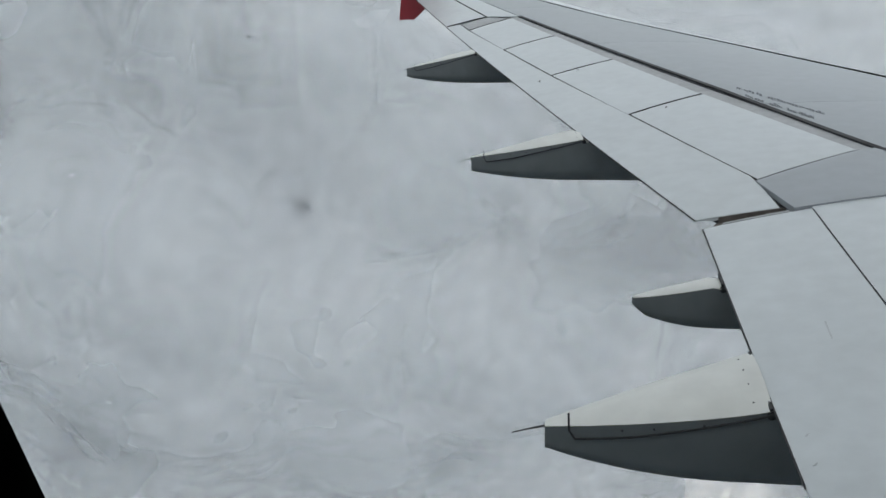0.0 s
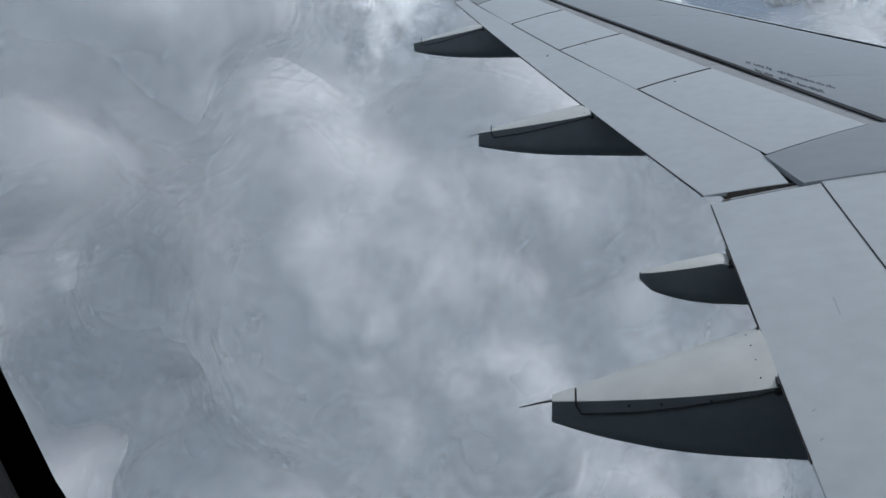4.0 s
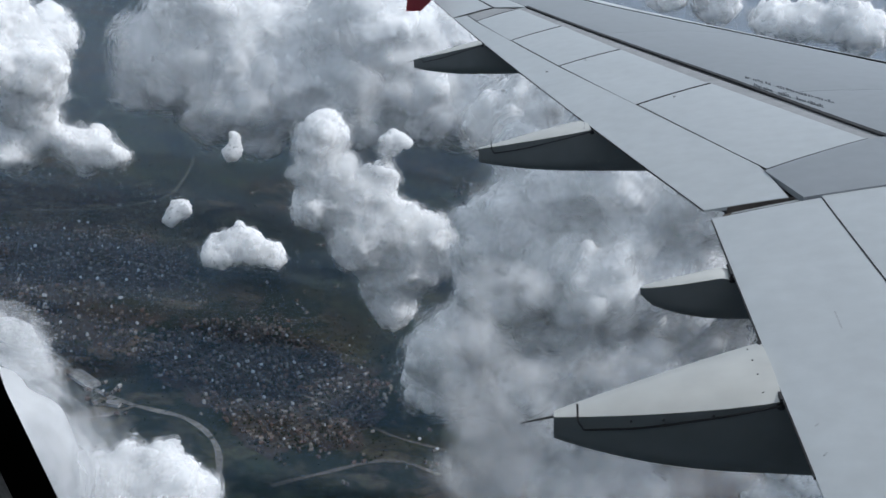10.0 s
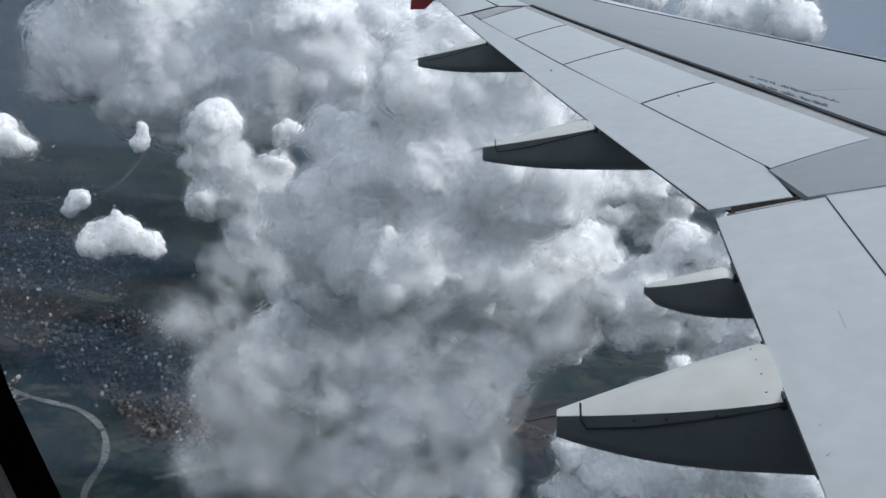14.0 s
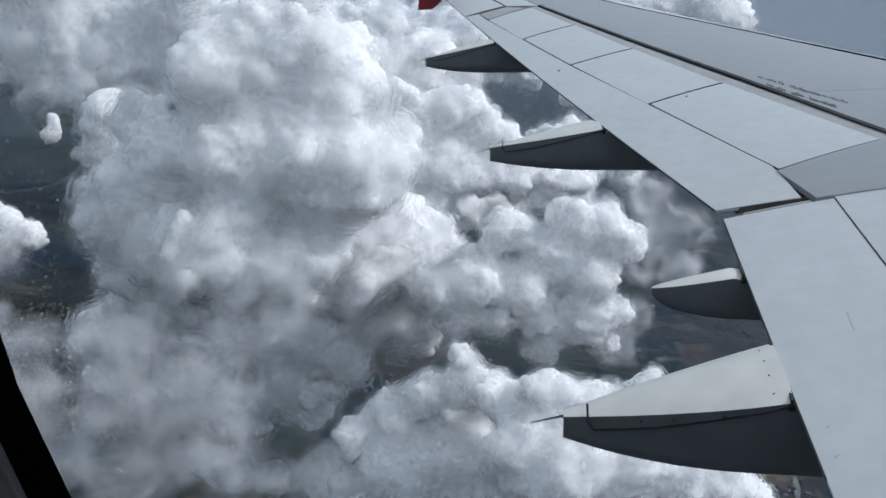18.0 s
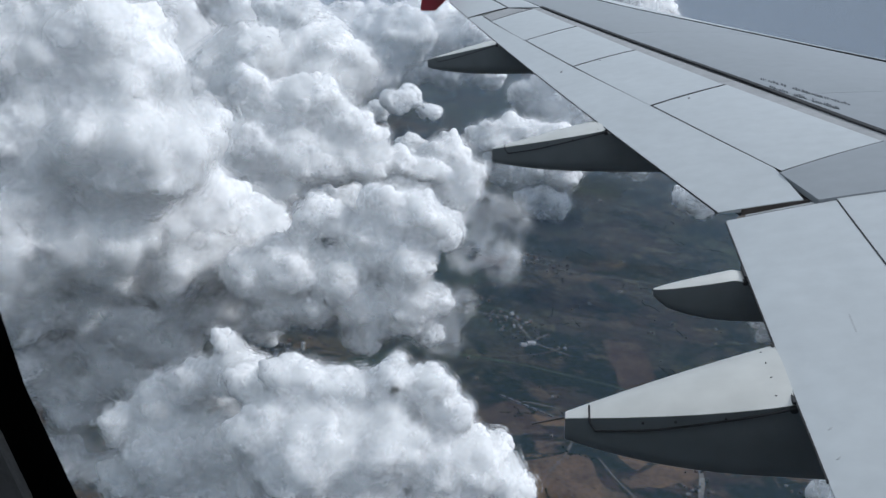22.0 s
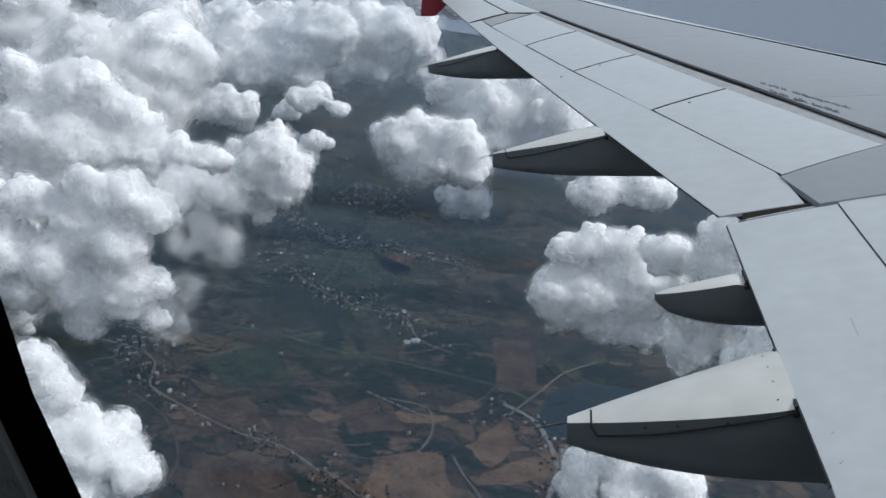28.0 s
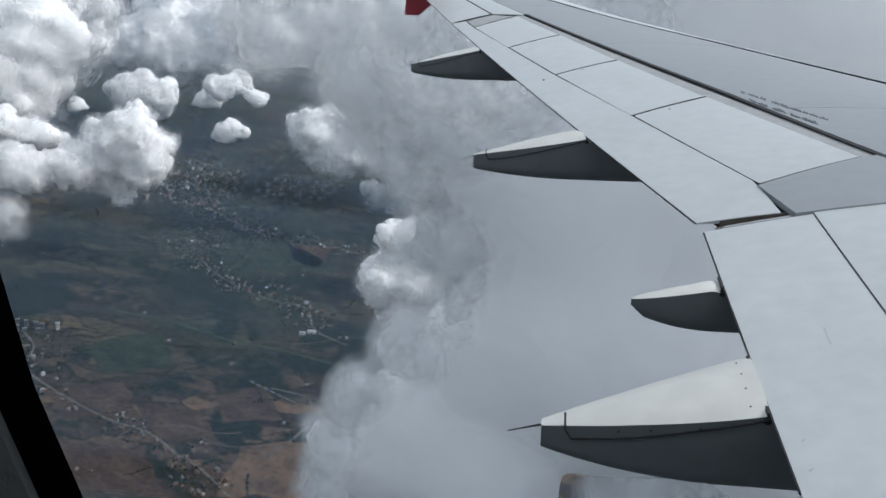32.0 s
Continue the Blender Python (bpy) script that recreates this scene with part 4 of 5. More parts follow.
# ---- the land ----
def land_material():
    m = bpy.data.materials.new("land")
    m.use_nodes = True
    nt = m.node_tree
    b = nt.nodes["Principled BSDF"]
    b.inputs["Roughness"].default_value, b.inputs["Specular IOR Level"].default_value = 0.95, 0.1
    vec = coords(nt)
    # fields as two sizes of cells, drawn out along the valley, with hedges on their bounds
    warp = nt.nodes.new("ShaderNodeTexNoise")
    warp.inputs["Scale"].default_value, warp.inputs["Detail"].default_value = 0.02, 4
    nt.links.new(vec, warp.inputs["Vector"])
    add = nt.nodes.new("ShaderNodeVectorMath")
    add.operation = "MULTIPLY_ADD"
    add.inputs[1].default_value = (60, 60, 0)
    nt.links.new(warp.outputs["Color"], add.inputs[0])
    nt.links.new(vec, add.inputs[2])

    def cells(turn, sx, sy, feature):
        mp = nt.nodes.new("ShaderNodeMapping")
        mp.inputs["Rotation"].default_value, mp.inputs["Scale"].default_value = (0, 0, turn), (sx, sy, 1)
        nt.links.new(add.outputs[0], mp.inputs["Vector"])
        cell = nt.nodes.new("ShaderNodeTexVoronoi")
        cell.feature, cell.inputs["Scale"].default_value = feature, 1.0
        nt.links.new(mp.outputs[0], cell.inputs["Vector"])
        return cell

    big, small = cells(0.45, 0.009, 0.016, "F1"), cells(0.7, 0.024, 0.045, "F1")
    edge = cells(0.7, 0.024, 0.045, "DISTANCE_TO_EDGE")
    tone = []
    for cell in (big, small):
        sep = nt.nodes.new("ShaderNodeSeparateColor")
        nt.links.new(cell.outputs["Color"], sep.inputs[0])
        tone.append(sep)
    green = ramp(nt, tone[0].outputs[0], [(0.0, (0.024, 0.034, 0.022)), (0.35, (0.031, 0.044, 0.026)), (0.7, (0.044, 0.048, 0.031)),
                                          (1.0, (0.034, 0.044, 0.025))])
    brown = ramp(nt, tone[1].outputs[1], [(0.0, (0.048, 0.040, 0.030)), (0.4, (0.062, 0.048, 0.035)), (0.7, (0.050, 0.044, 0.032)),
                                          (0.9, (0.085, 0.062, 0.042)), (1.0, (0.105, 0.074, 0.048))])
    where = ramp(nt, noise_tex(nt, 0.0026, 5, 0.6, vec), [(0.44, (0, 0, 0)), (0.60, (1, 1, 1))])
    xyz = nt.nodes.new("ShaderNodeSeparateXYZ")
    nt.links.new(add.outputs[0], xyz.inputs[0])

    def span(sock, lo, hi):
        n = nt.nodes.new("ShaderNodeMapRange")
        n.inputs["From Min"].default_value, n.inputs["From Max"].default_value = lo, hi
        nt.links.new(sock, n.inputs[0])
        return n.outputs[0]

    plain = nt.nodes.new("ShaderNodeMath")
    plain.operation = "MULTIPLY"                # the brown ploughland in the east
    nt.links.new(span(xyz.outputs[0], 60, 190), plain.inputs[0])
    nt.links.new(span(xyz.outputs[1], 1060, 900), plain.inputs[1])
    base = blend(nt, where, green, brown)
    rich = ramp(nt, tone[1].outputs[2], [(0.0, (0.050, 0.038, 0.029)), (0.3, (0.085, 0.060, 0.042)), (0.55, (0.058, 0.048, 0.036)),
                                         (0.8, (0.115, 0.078, 0.050)), (1.0, (0.070, 0.056, 0.040))])
    base = blend(nt, plain.outputs[0], base, rich)
    patch = ramp(nt, tone[1].outputs[0], [(0.0, (0.6, 0.64, 0.62)), (0.5, (1, 1, 1)), (1.0, (1.5, 1.42, 1.32))])
    base = blend(nt, 1.0, base, patch, "MULTIPLY")
    hedge = ramp(nt, edge.outputs["Distance"], [(0.02, (1, 1, 1)), (0.05, (0, 0, 0))])
    base = blend(nt, hedge, base, (0.028, 0.034, 0.022))
    wood = ramp(nt, noise_tex(nt, 0.0075, 8, 0.66, vec, 0.3), [(0.505, (0, 0, 0)), (0.555, (1, 1, 1))])
    base = blend(nt, wood, base, (0.019, 0.026, 0.018))
    speck = ramp(nt, noise_tex(nt, 0.42, 6, 0.8, vec), [(0.36, (0.62, 0.64, 0.66)), (0.52, (1, 1, 1)), (0.70, (1.5, 1.45, 1.38))])
    base = blend(nt, 1.0, base, speck, "MULTIPLY")
    mott = ramp(nt, noise_tex(nt, 0.12, 8, 0.8, vec), [(0.32, (0.34, 0.36, 0.39)), (0.5, (0.85, 0.85, 0.85)), (0.68, (1.35, 1.3, 1.25))])
    base = blend(nt, 1.0, base, mott, "MULTIPLY")
    nt.links.new(base, b.inputs["Base Color"])
    bp = nt.nodes.new("ShaderNodeBump")
    bp.inputs["Distance"].default_value, bp.inputs["Strength"].default_value = 3.0, 0.6
    nt.links.new(noise_tex(nt, 0.05, 6, 0.7, vec), bp.inputs["Height"])
    nt.links.new(bp.outputs[0], b.inputs["Normal"])
    return m


def soil(name, color):
    return surface(name, color, 0.95, vary=0.38, grain=0.22, stain=0.035, gloss=0.1)


LAND = land_material()
bm = bmesh.new()
bmesh.ops.create_grid(bm, x_segments=60, y_segments=60, size=12000)
ground = new("ground", mesh_of("ground", bm, LAND))
ground.location = (450, 0, 0)
tagged(ground, "dark green and brown farmland seen from high above", "ground", kind="structure")


def spline(points, step):
    """A smooth line through the points."""
    out = []
    P = [Vector(p).to_3d() for p in points]
    P = [P[0] * 2 - P[1]] + P + [P[-1] * 2 - P[-2]]
    for a, b, c, d in zip(P, P[1:], P[2:], P[3:]):
        n = max(2, int((c - b).length / step))
        for k in range(n):
            t = k / n
            out.append(0.5 * (2 * b + (c - a) * t + (2 * a - 5 * b + 4 * c - d) * t * t + (3 * b - a - 3 * c + d) * t ** 3))
    return out + [P[-2]]


def road(points, width, material, label, z=0.35, name="road"):
    pts = spline(points, 12)
    bm = bmesh.new()
    rows_top, rows_low = [], []
    for i, p in enumerate(pts):
        d = pts[min(i + 1, len(pts) - 1)] - pts[max(i - 1, 0)]
        s = Vector((-d.y, d.x, 0)).normalized() * width * (0.5 + 0.12 * math.sin(i * 1.7))
        rows_top.append([(p.x - s.x, p.y - s.y, z), (p.x + s.x, p.y + s.y, z)])
        rows_low.append([(p.x - s.x, p.y - s.y, -0.2), (p.x + s.x, p.y + s.y, -0.2)])
    grid_solid(bm, rows_top, rows_low)
    ob = new(name, mesh_of(name, bm, material, False))
    return tagged(ob, label, name.replace("_", " "), kind="structure")


DIRT = soil("dirt_road", (0.13, 0.115, 0.095))
PALE = soil("pale_road", (0.19, 0.18, 0.16))
HEDGE = soil("hedge_green", (0.05, 0.07, 0.042))
road([(482, 1612), (552, 1566), (610, 1514), (686, 1439), (765, 1385), (820, 1404), (876, 1384), (958, 1348), (1041, 1345), (1141, 1333), (1280, 1329)], 2.6, DIRT, "pale country road on an embankment")
road([(595, 1057), (632, 1053), (683, 1045), (750, 1019), (828, 1008), (912, 986), (967, 967), (1004, 935)], 4.0, HEDGE, "green hedge lined lane", name="hedge_lane")
road([(957, 932), (987, 906), (1001, 862), (1003, 808), (986, 755), (969, 710)], 5.5, PALE, "winding pale road by the lake")
road([(478, 982), (529, 965), (553, 935), (559, 891), (593, 861), (668, 814), (717, 797), (755, 764), (778, 749), (813, 711)], 3.0, DIRT, "dusty village road")
road([(823, 916), (866, 904), (872, 860), (859, 819), (833, 778)], 2.4, DIRT, "narrow farm lane")
road([(892, 814), (902, 780), (917, 745), (925, 711)], 2.2, DIRT, "field track")
road([(961, 907), (1010, 977), (1046, 1028), (1099, 1072)], 2.6, DIRT, "lakeside lane")
road([(671, 1257), (710, 1205), (778, 1155), (837, 1143), (857, 1078), (901, 1048)], 2.4, DIRT, "lane between hamlets")
road([(-150, 967), (-53, 951), (4, 901), (62, 838), (107, 814), (158, 798), (190, 765), (203, 720), (200, 670), (214, 626)], 6.0, PALE, "wide pale bypass road")
road([(81, 956), (135, 939), (195, 910), (254, 869), (304, 842), (363, 796), (425, 774)], 3.0, DIRT, "main street of the town")
road([(-159, 1335), (-122, 1347), (-70, 1370), (-21, 1415), (13, 1471), (19, 1589), (15, 1700)], 4.0, DIRT, "curving railway bed", name="railway")
road([(-132, 1123), (-84, 1145), (-38, 1188), (41, 1168), (109, 1127)], 3.0, DIRT, "street through the upper town")
road([(252, 697), (292, 719), (361, 751), (410, 733)], 4.0, DIRT, "bare earth track")
road([(-60, 776), (19, 783), (71, 785), (107, 814)], 3.0, DIRT, "earth track to the works")


WORN = soil("worn_earth", (0.10, 0.082, 0.064))
rng_lane = random.Random(8)
for k in range(16):
    x, y, a = rng_lane.uniform(470, 1150), rng_lane.uniform(700, 1350), rng_lane.choice((-0.45, -0.3, 0.9, 1.2))
    pts = []
    for _ in range(rng_lane.randint(4, 7)):
        pts.append((x, y))
        a += rng_lane.gauss(0, 0.28)
        x, y = x + 28 * math.cos(a), y + 28 * math.sin(a)
    road(pts, rng_lane.uniform(1.0, 1.8), WORN, "worn earth track between fields", z=0.31 + 0.004 * k, name="field_track")


def field(points, material, label, name="field", z=0.2, lumps=0.12):
    """A field with a slightly ragged edge."""
    rng = random.Random(int(points[0][0] * 7 + points[0][1]))
    cx, cy = sum(p[0] for p in points) / len(points), sum(p[1] for p in points) / len(points)
    line = []
    for (xa, ya), (xb, yb) in zip(points, points[1:] + points[:1]):
        for k in range(5):
            t = k / 5
            j = 1 + (rng.uniform(-lumps, lumps) if k else 0)
            line.append(((xa + (xb - xa) * t - cx) * j + cx, (ya + (yb - ya) * t - cy) * j + cy))
    bm = bmesh.new()
    a = [bm.verts.new((x, y, z)) for x, y in line]
    b = [bm.verts.new((x, y, -0.2)) for x, y in line]
    bm.faces.new(a)
    n = len(a)
    for k in range(n):
        bm.faces.new((a[k], a[(k + 1) % n], b[(k + 1) % n], b[k]))
    bmesh.ops.triangulate(bm, faces=[fc for fc in bm.faces if len(fc.verts) > 4])
    return tagged(new(name, mesh_of(name, bm, material, False)), label, name, kind="structure")


BROWN, TAN, RED_SOIL = soil("ploughed_brown", (0.072, 0.052, 0.036)), soil("tan_soil", (0.125, 0.085, 0.053)), soil("red_soil", (0.095, 0.06, 0.042))
CROP = soil("green_crop", (0.036, 0.048, 0.029))
field([(590, 849), (667, 889), (701, 826), (636, 803)], BROWN, "ploughed brown field")
field([(692, 847), (758, 849), (786, 800), (729, 789)], BROWN, "ploughed brown field")
field([(809, 794), (880, 817), (888, 723), (802, 709)], TAN, "dry tan field")
field([(905, 832), (960, 901), (967, 844), (932, 796)], TAN, "dry tan field", z=0.3)
field([(920, 783), (951, 809), (1011, 841), (998, 797), (947, 769)], TAN, "bare tan clearing")
field([(767, 886), (817, 921), (844, 854), (784, 831)], BROWN, "ploughed brown field")
field([(784, 1366), (858, 1390), (840, 1288), (805, 1300)], RED_SOIL, "reddish bare field")
field([(597, 953), (673, 1016), (711, 938), (641, 896)], CROP, "green crop field")
field([(697, 1336), (774, 1388), (875, 1299), (773, 1245)], CROP, "green crop field")
field([(957, 1103), (1013, 1118), (1003, 975), (953, 964)], BROWN, "reddish brown field")
field([(627, 770), (721, 768), (761, 702), (647, 684)], BROWN, "ploughed brown field")
WATER = surface("lake_water", (0.010, 0.018, 0.019), 0.35, vary=0.1, grain=0.05, gloss=0.12)
field([(1014, 969), (1067, 1011), (1138, 1001), (1194, 921), (1142, 830), (1050, 843), (989, 874)], WATER, "dark reservoir lake", name="lake", z=0.25, lumps=0.03)


def roof_material():
    m = bpy.data.materials.new("roofs")
    m.use_nodes = True
    nt = m.node_tree
    b = nt.nodes["Principled BSDF"]
    g = nt.nodes.new("ShaderNodeNewGeometry").outputs["Random Per Island"]
    col = ramp(nt, g, [(0.0, (0.045, 0.038, 0.031)), (0.30, (0.082, 0.068, 0.054)), (0.5, (0.12, 0.070, 0.048)), (0.75, (0.125, 0.108, 0.09)),
                       (0.90, (0.19, 0.172, 0.15)), (0.95, (0.25, 0.235, 0.21)), (0.975, (0.50, 0.50, 0.49))])
    nt.links.new(col, b.inputs["Base Color"])
    b.inputs["Roughness"].default_value = 0.7
    return m


ROOFS = roof_material()
LEAF = soil("tree_tops", (0.028, 0.040, 0.022))
WHITE_WALL, GREY_ROOF = soil("pale_render", (0.42, 0.415, 0.40)), soil("sheet_roof", (0.26, 0.255, 0.24))


def inside(x, y, poly):
    hit = False
    for (xa, ya), (xb, yb) in zip(poly, poly[1:] + poly[:1]):
        if (ya > y) != (yb > y) and x < (xb - xa) * (y - ya) / (yb - ya) + xa:
            hit = not hit
    return hit


def houses(poly, angle, step, label, seed, fill=0.72, size=2.6, loose=5.0):
    """A quarter of small gabled houses along its streets."""
    rng = random.Random(seed)
    verts, faces = [], []
    tv, tf = [], []
    ca, sa = math.cos(angle), math.sin(angle)
    cx, cy = sum(p[0] for p in poly) / len(poly), sum(p[1] for p in poly) / len(poly)
    reach = max(math.hypot(x - cx, y - cy) for x, y in poly) + loose * 2
    k = int(reach / step) + 1
    for i in range(-k, k + 1):
        for j in range(-k, k + 1):
            if j % 5 == 0 or i % 9 == 0:
                continue                                # streets
            u, v = i * step + rng.uniform(-2.0, 2.0), j * step * 0.85 + rng.uniform(-1.5, 1.5)
            bend = 9 * math.sin(u * 0.022) + 7 * math.sin(v * 0.03) + 4 * math.sin(u * 0.06)
            x, y = cx + u * ca - (v + bend) * sa, cy + u * sa + (v + bend) * ca
            if not inside(x + rng.gauss(0, loose), y + rng.gauss(0, loose), poly):
                continue
            gap = noise.noise((x * 0.03, y * 0.03, seed)) + 0.6 * noise.noise((x * 0.09, y * 0.09, seed))
            if gap > 0.22:
                if rng.random() < 0.35:
                    add_tree(tv, tf, x, y, rng)
                continue
            if rng.random() > fill:
                if rng.random() < 0.8:
                    add_tree(tv, tf, x, y, rng)
                continue
            add_house(verts, faces, x, y, angle + rng.choice((0, math.pi / 2)) + rng.gauss(0, 0.08), size * rng.uniform(0.7, 1.35), rng)
            if rng.random() < 0.45:
                add_tree(tv, tf, x + rng.uniform(-3, 3), y + rng.uniform(-3, 3), rng)
    me = bpy.data.meshes.new("houses")
    me.from_pydata(verts, [], faces)
    me.materials.append(ROOFS)
    tagged(new("houses", me), label, "houses", kind="stuff")
    me = bpy.data.meshes.new("town_trees")
    me.from_pydata(tv, [], tf)
    me.materials.append(LEAF)
    tagged(new("town_trees", me), "dark garden trees between the houses", "trees", kind="stuff")


def add_house(verts, faces, x, y, a, s, rng):
    ca, sa = math.cos(a), math.sin(a)
    l, w, h, top = s * rng.uniform(0.9, 1.5), s * rng.uniform(0.7, 0.9), s * rng.uniform(0.5, 0.9), s * 0.35
    n = len(verts)
    for px, py, pz in ((-l, -w, 0), (l, -w, 0), (l, w, 0), (-l, w, 0), (-l, -w, h), (l, -w, h), (l, w, h), (-l, w, h), (-l, 0, h + top), (l, 0, h + top)):
        verts.append((x + (px * ca - py * sa) / 2, y + (px * sa + py * ca) / 2, pz))
    for q in ((0, 1, 5, 4), (1, 2, 6, 9, 5), (2, 3, 7, 6), (3, 0, 4, 8, 7), (4, 5, 9, 8), (6, 7, 8, 9)):
        faces.append([n + k for k in q])


def add_tree(verts, faces, x, y, rng):
    r, h = rng.uniform(0.7, 1.5), rng.uniform(1.4, 2.8)
    n = len(verts)
    verts.append((x, y, h))
    for lvl, (rr, z) in enumerate(((r, h * 0.62), (r * 0.8, 0.0))):
        for k in range(5):
            a = k * math.tau / 5 + lvl * 0.6
            q = rr * rng.uniform(0.75, 1.2)
            verts.append((x + q * math.cos(a), y + q * math.sin(a), z * rng.uniform(0.85, 1.1)))
    for k in range(5):
        faces.append([n, n + 1 + k, n + 1 + (k + 1) % 5])
        faces.append([n + 1 + k, n + 6 + k, n + 6 + (k + 1) % 5, n + 1 + (k + 1) % 5])


def streets(poly, angle, step, label):
    """The bent lanes between the rows of a quarter, all in one sheet."""
    ca, sa = math.cos(angle), math.sin(angle)
    cx, cy = sum(p[0] for p in poly) / len(poly), sum(p[1] for p in poly) / len(poly)
    k = int(max(math.hypot(x - cx, y - cy) for x, y in poly) / step) + 1
    verts, faces = [], []

    def place(u, v):
        bend = 9 * math.sin(u * 0.022) + 7 * math.sin(v * 0.03) + 4 * math.sin(u * 0.06)
        return cx + u * ca - (v + bend) * sa, cy + u * sa + (v + bend) * ca

    lines = [[(i * step, j * step * 0.85) for i in range(-k, k + 1)] for j in range(-k, k + 1) if j % 5 == 0]
    lines += [[(i * step, j * step * 0.85) for j in range(-k, k + 1)] for i in range(-k, k + 1) if i % 9 == 0]
    for ln in lines:
        for (ua, va), (ub, vb) in zip(ln, ln[1:]):
            xa, ya = place(ua, va)
            xb, yb = place(ub, vb)
            if not (inside(xa, ya, poly) and inside(xb, yb, poly)):
                continue
            d = Vector((ya - yb, xb - xa)).normalized() * 0.7
            n = len(verts)
            for z in (0.3, -0.2):
                verts += [(xa - d.x, ya - d.y, z), (xb - d.x, yb - d.y, z), (xb + d.x, yb + d.y, z), (xa + d.x, ya + d.y, z)]
            faces += [[n, n + 1, n + 2, n + 3], [n, n + 4, n + 5, n + 1], [n + 3, n + 2, n + 6, n + 7]]
    me = bpy.data.meshes.new("streets")
    me.from_pydata(verts, [], faces)
    me.materials.append(LANE)
    tagged(new("streets", me), label, "streets", kind="structure")


LANE = soil("town_lane", (0.085, 0.078, 0.068))
TOWN = [(81, 922), (117, 1017), (209, 1037), (304, 965), (364, 895), (352, 822), (314, 765), (229, 753), (205, 800), (152, 847)]
UPPER = [(-174, 1182), (-93, 1299), (35, 1266), (100, 1175), (67, 1090), (-92, 972)]
MIDDLE = [(-103, 940), (-32, 1016), (53, 1035), (104, 1015), (67, 933), (11, 936)]
YARDS = soil("bare_yards", (0.052, 0.043, 0.034))
for quarter in (TOWN, UPPER, MIDDLE):
    field(quarter, YARDS, "trodden brown ground between the houses", name="town_ground", z=0.15, lumps=0.2)
streets(TOWN, 0.55, 4.6, "dusty lanes of the town")
streets(UPPER, 0.25, 5.4, "dusty lanes of the upper town")
houses(TOWN, 0.55, 4.6, "dense quarter of small grey and red roofed houses", 11, 0.58, 2.7, 9.0)
houses(UPPER, 0.25, 5.4, "upper town of small grey roofed houses", 12, 0.5, 3.0, 14.0)
houses(MIDDLE, 0.4, 6.0, "thinly built quarter of grey roofed houses", 22, 0.4, 2.8, 16.0)
houses([(-60, 940), (60, 860), (210, 840), (330, 760), (420, 780), (430, 960), (300, 1080), (120, 1060), (60, 1000)], 0.55, 7.5, "thin outskirts of low grey houses", 19, 0.14, 2.4, 30.0)
houses([(-330, 1180), (-100, 1000), (140, 1000), (220, 1140), (140, 1400), (-120, 1480)], 0.25, 8.5, "thin outskirts of the upper town", 20, 0.14, 2.6, 40.0)
houses([(514, 1744), (662, 1722), (647, 1458), (509, 1473)], 0.9, 8, "distant town of pale roofs", 13, 0.5, 4.0)
houses([(494, 971), (568, 1020), (608, 902), (551, 864)], 0.3, 8, "scattered village houses", 14, 0.35)
houses([(580, 1347), (653, 1399), (704, 1268), (773, 1245), (786, 1157), (712, 1185), (639, 1247)], 0.7, 9, "scattered hamlet houses", 15, 0.3)
houses([(827, 1087), (902, 1090), (900, 1025), (828, 1038)], 0.2, 9, "farmstead houses", 16, 0.3)
houses([(756, 755), (805, 759), (813, 711), (766, 703)], 0.6, 5.5, "village of grey roofed houses", 17, 0.65)
houses([(938, 947), (984, 931), (979, 893), (940, 897)], 0.4, 7, "lakeside village houses", 18, 0.5)


def countryside(seed):
    """Lone houses and tree rows scattered over the land that the flight passes."""
    rng = random.Random(seed)
    hv, hf, tv, tf = [], [], [], []
    for k in range(800):
        x, y = rng.uniform(-500, 1700), rng.uniform(560, 2300)
        if noise.noise((x * 0.006, y * 0.006, 3.0)) < -0.05:
            continue
        for _ in range(rng.choice((1, 1, 2, 4))):
            add_house(hv, hf, x + rng.gauss(0, 6), y + rng.gauss(0, 6), rng.uniform(0, 3), rng.uniform(1.8, 3.2), rng)
    for k in range(330):
        x, y, a = rng.uniform(-500, 1600), rng.uniform(560, 2000), rng.choice((0.5, 0.65, 2.1, 2.2)) + rng.gauss(0, 0.15)
        n = rng.randint(3, 14)
        for i in range(n):
            a += rng.gauss(0, 0.22)
            x, y = x + rng.uniform(1.6, 4.2) * math.cos(a), y + rng.uniform(1.6, 4.2) * math.sin(a)
            add_tree(tv, tf, x + rng.gauss(0, 0.8), y + rng.gauss(0, 0.8), rng)
    for nm, vs, fs, mt_, lb in (("farmhouses", hv, hf, ROOFS, "lone pale farmhouses scattered over the land"),
                               ("tree_rows", tv, tf, LEAF, "dark rows of trees along the fields")):
        me = bpy.data.meshes.new(nm)
        me.from_pydata(vs, [], fs)
        me.materials.append(mt_)
        tagged(new(nm, me), lb, nm.replace("_", " "), kind="stuff")


countryside(21)


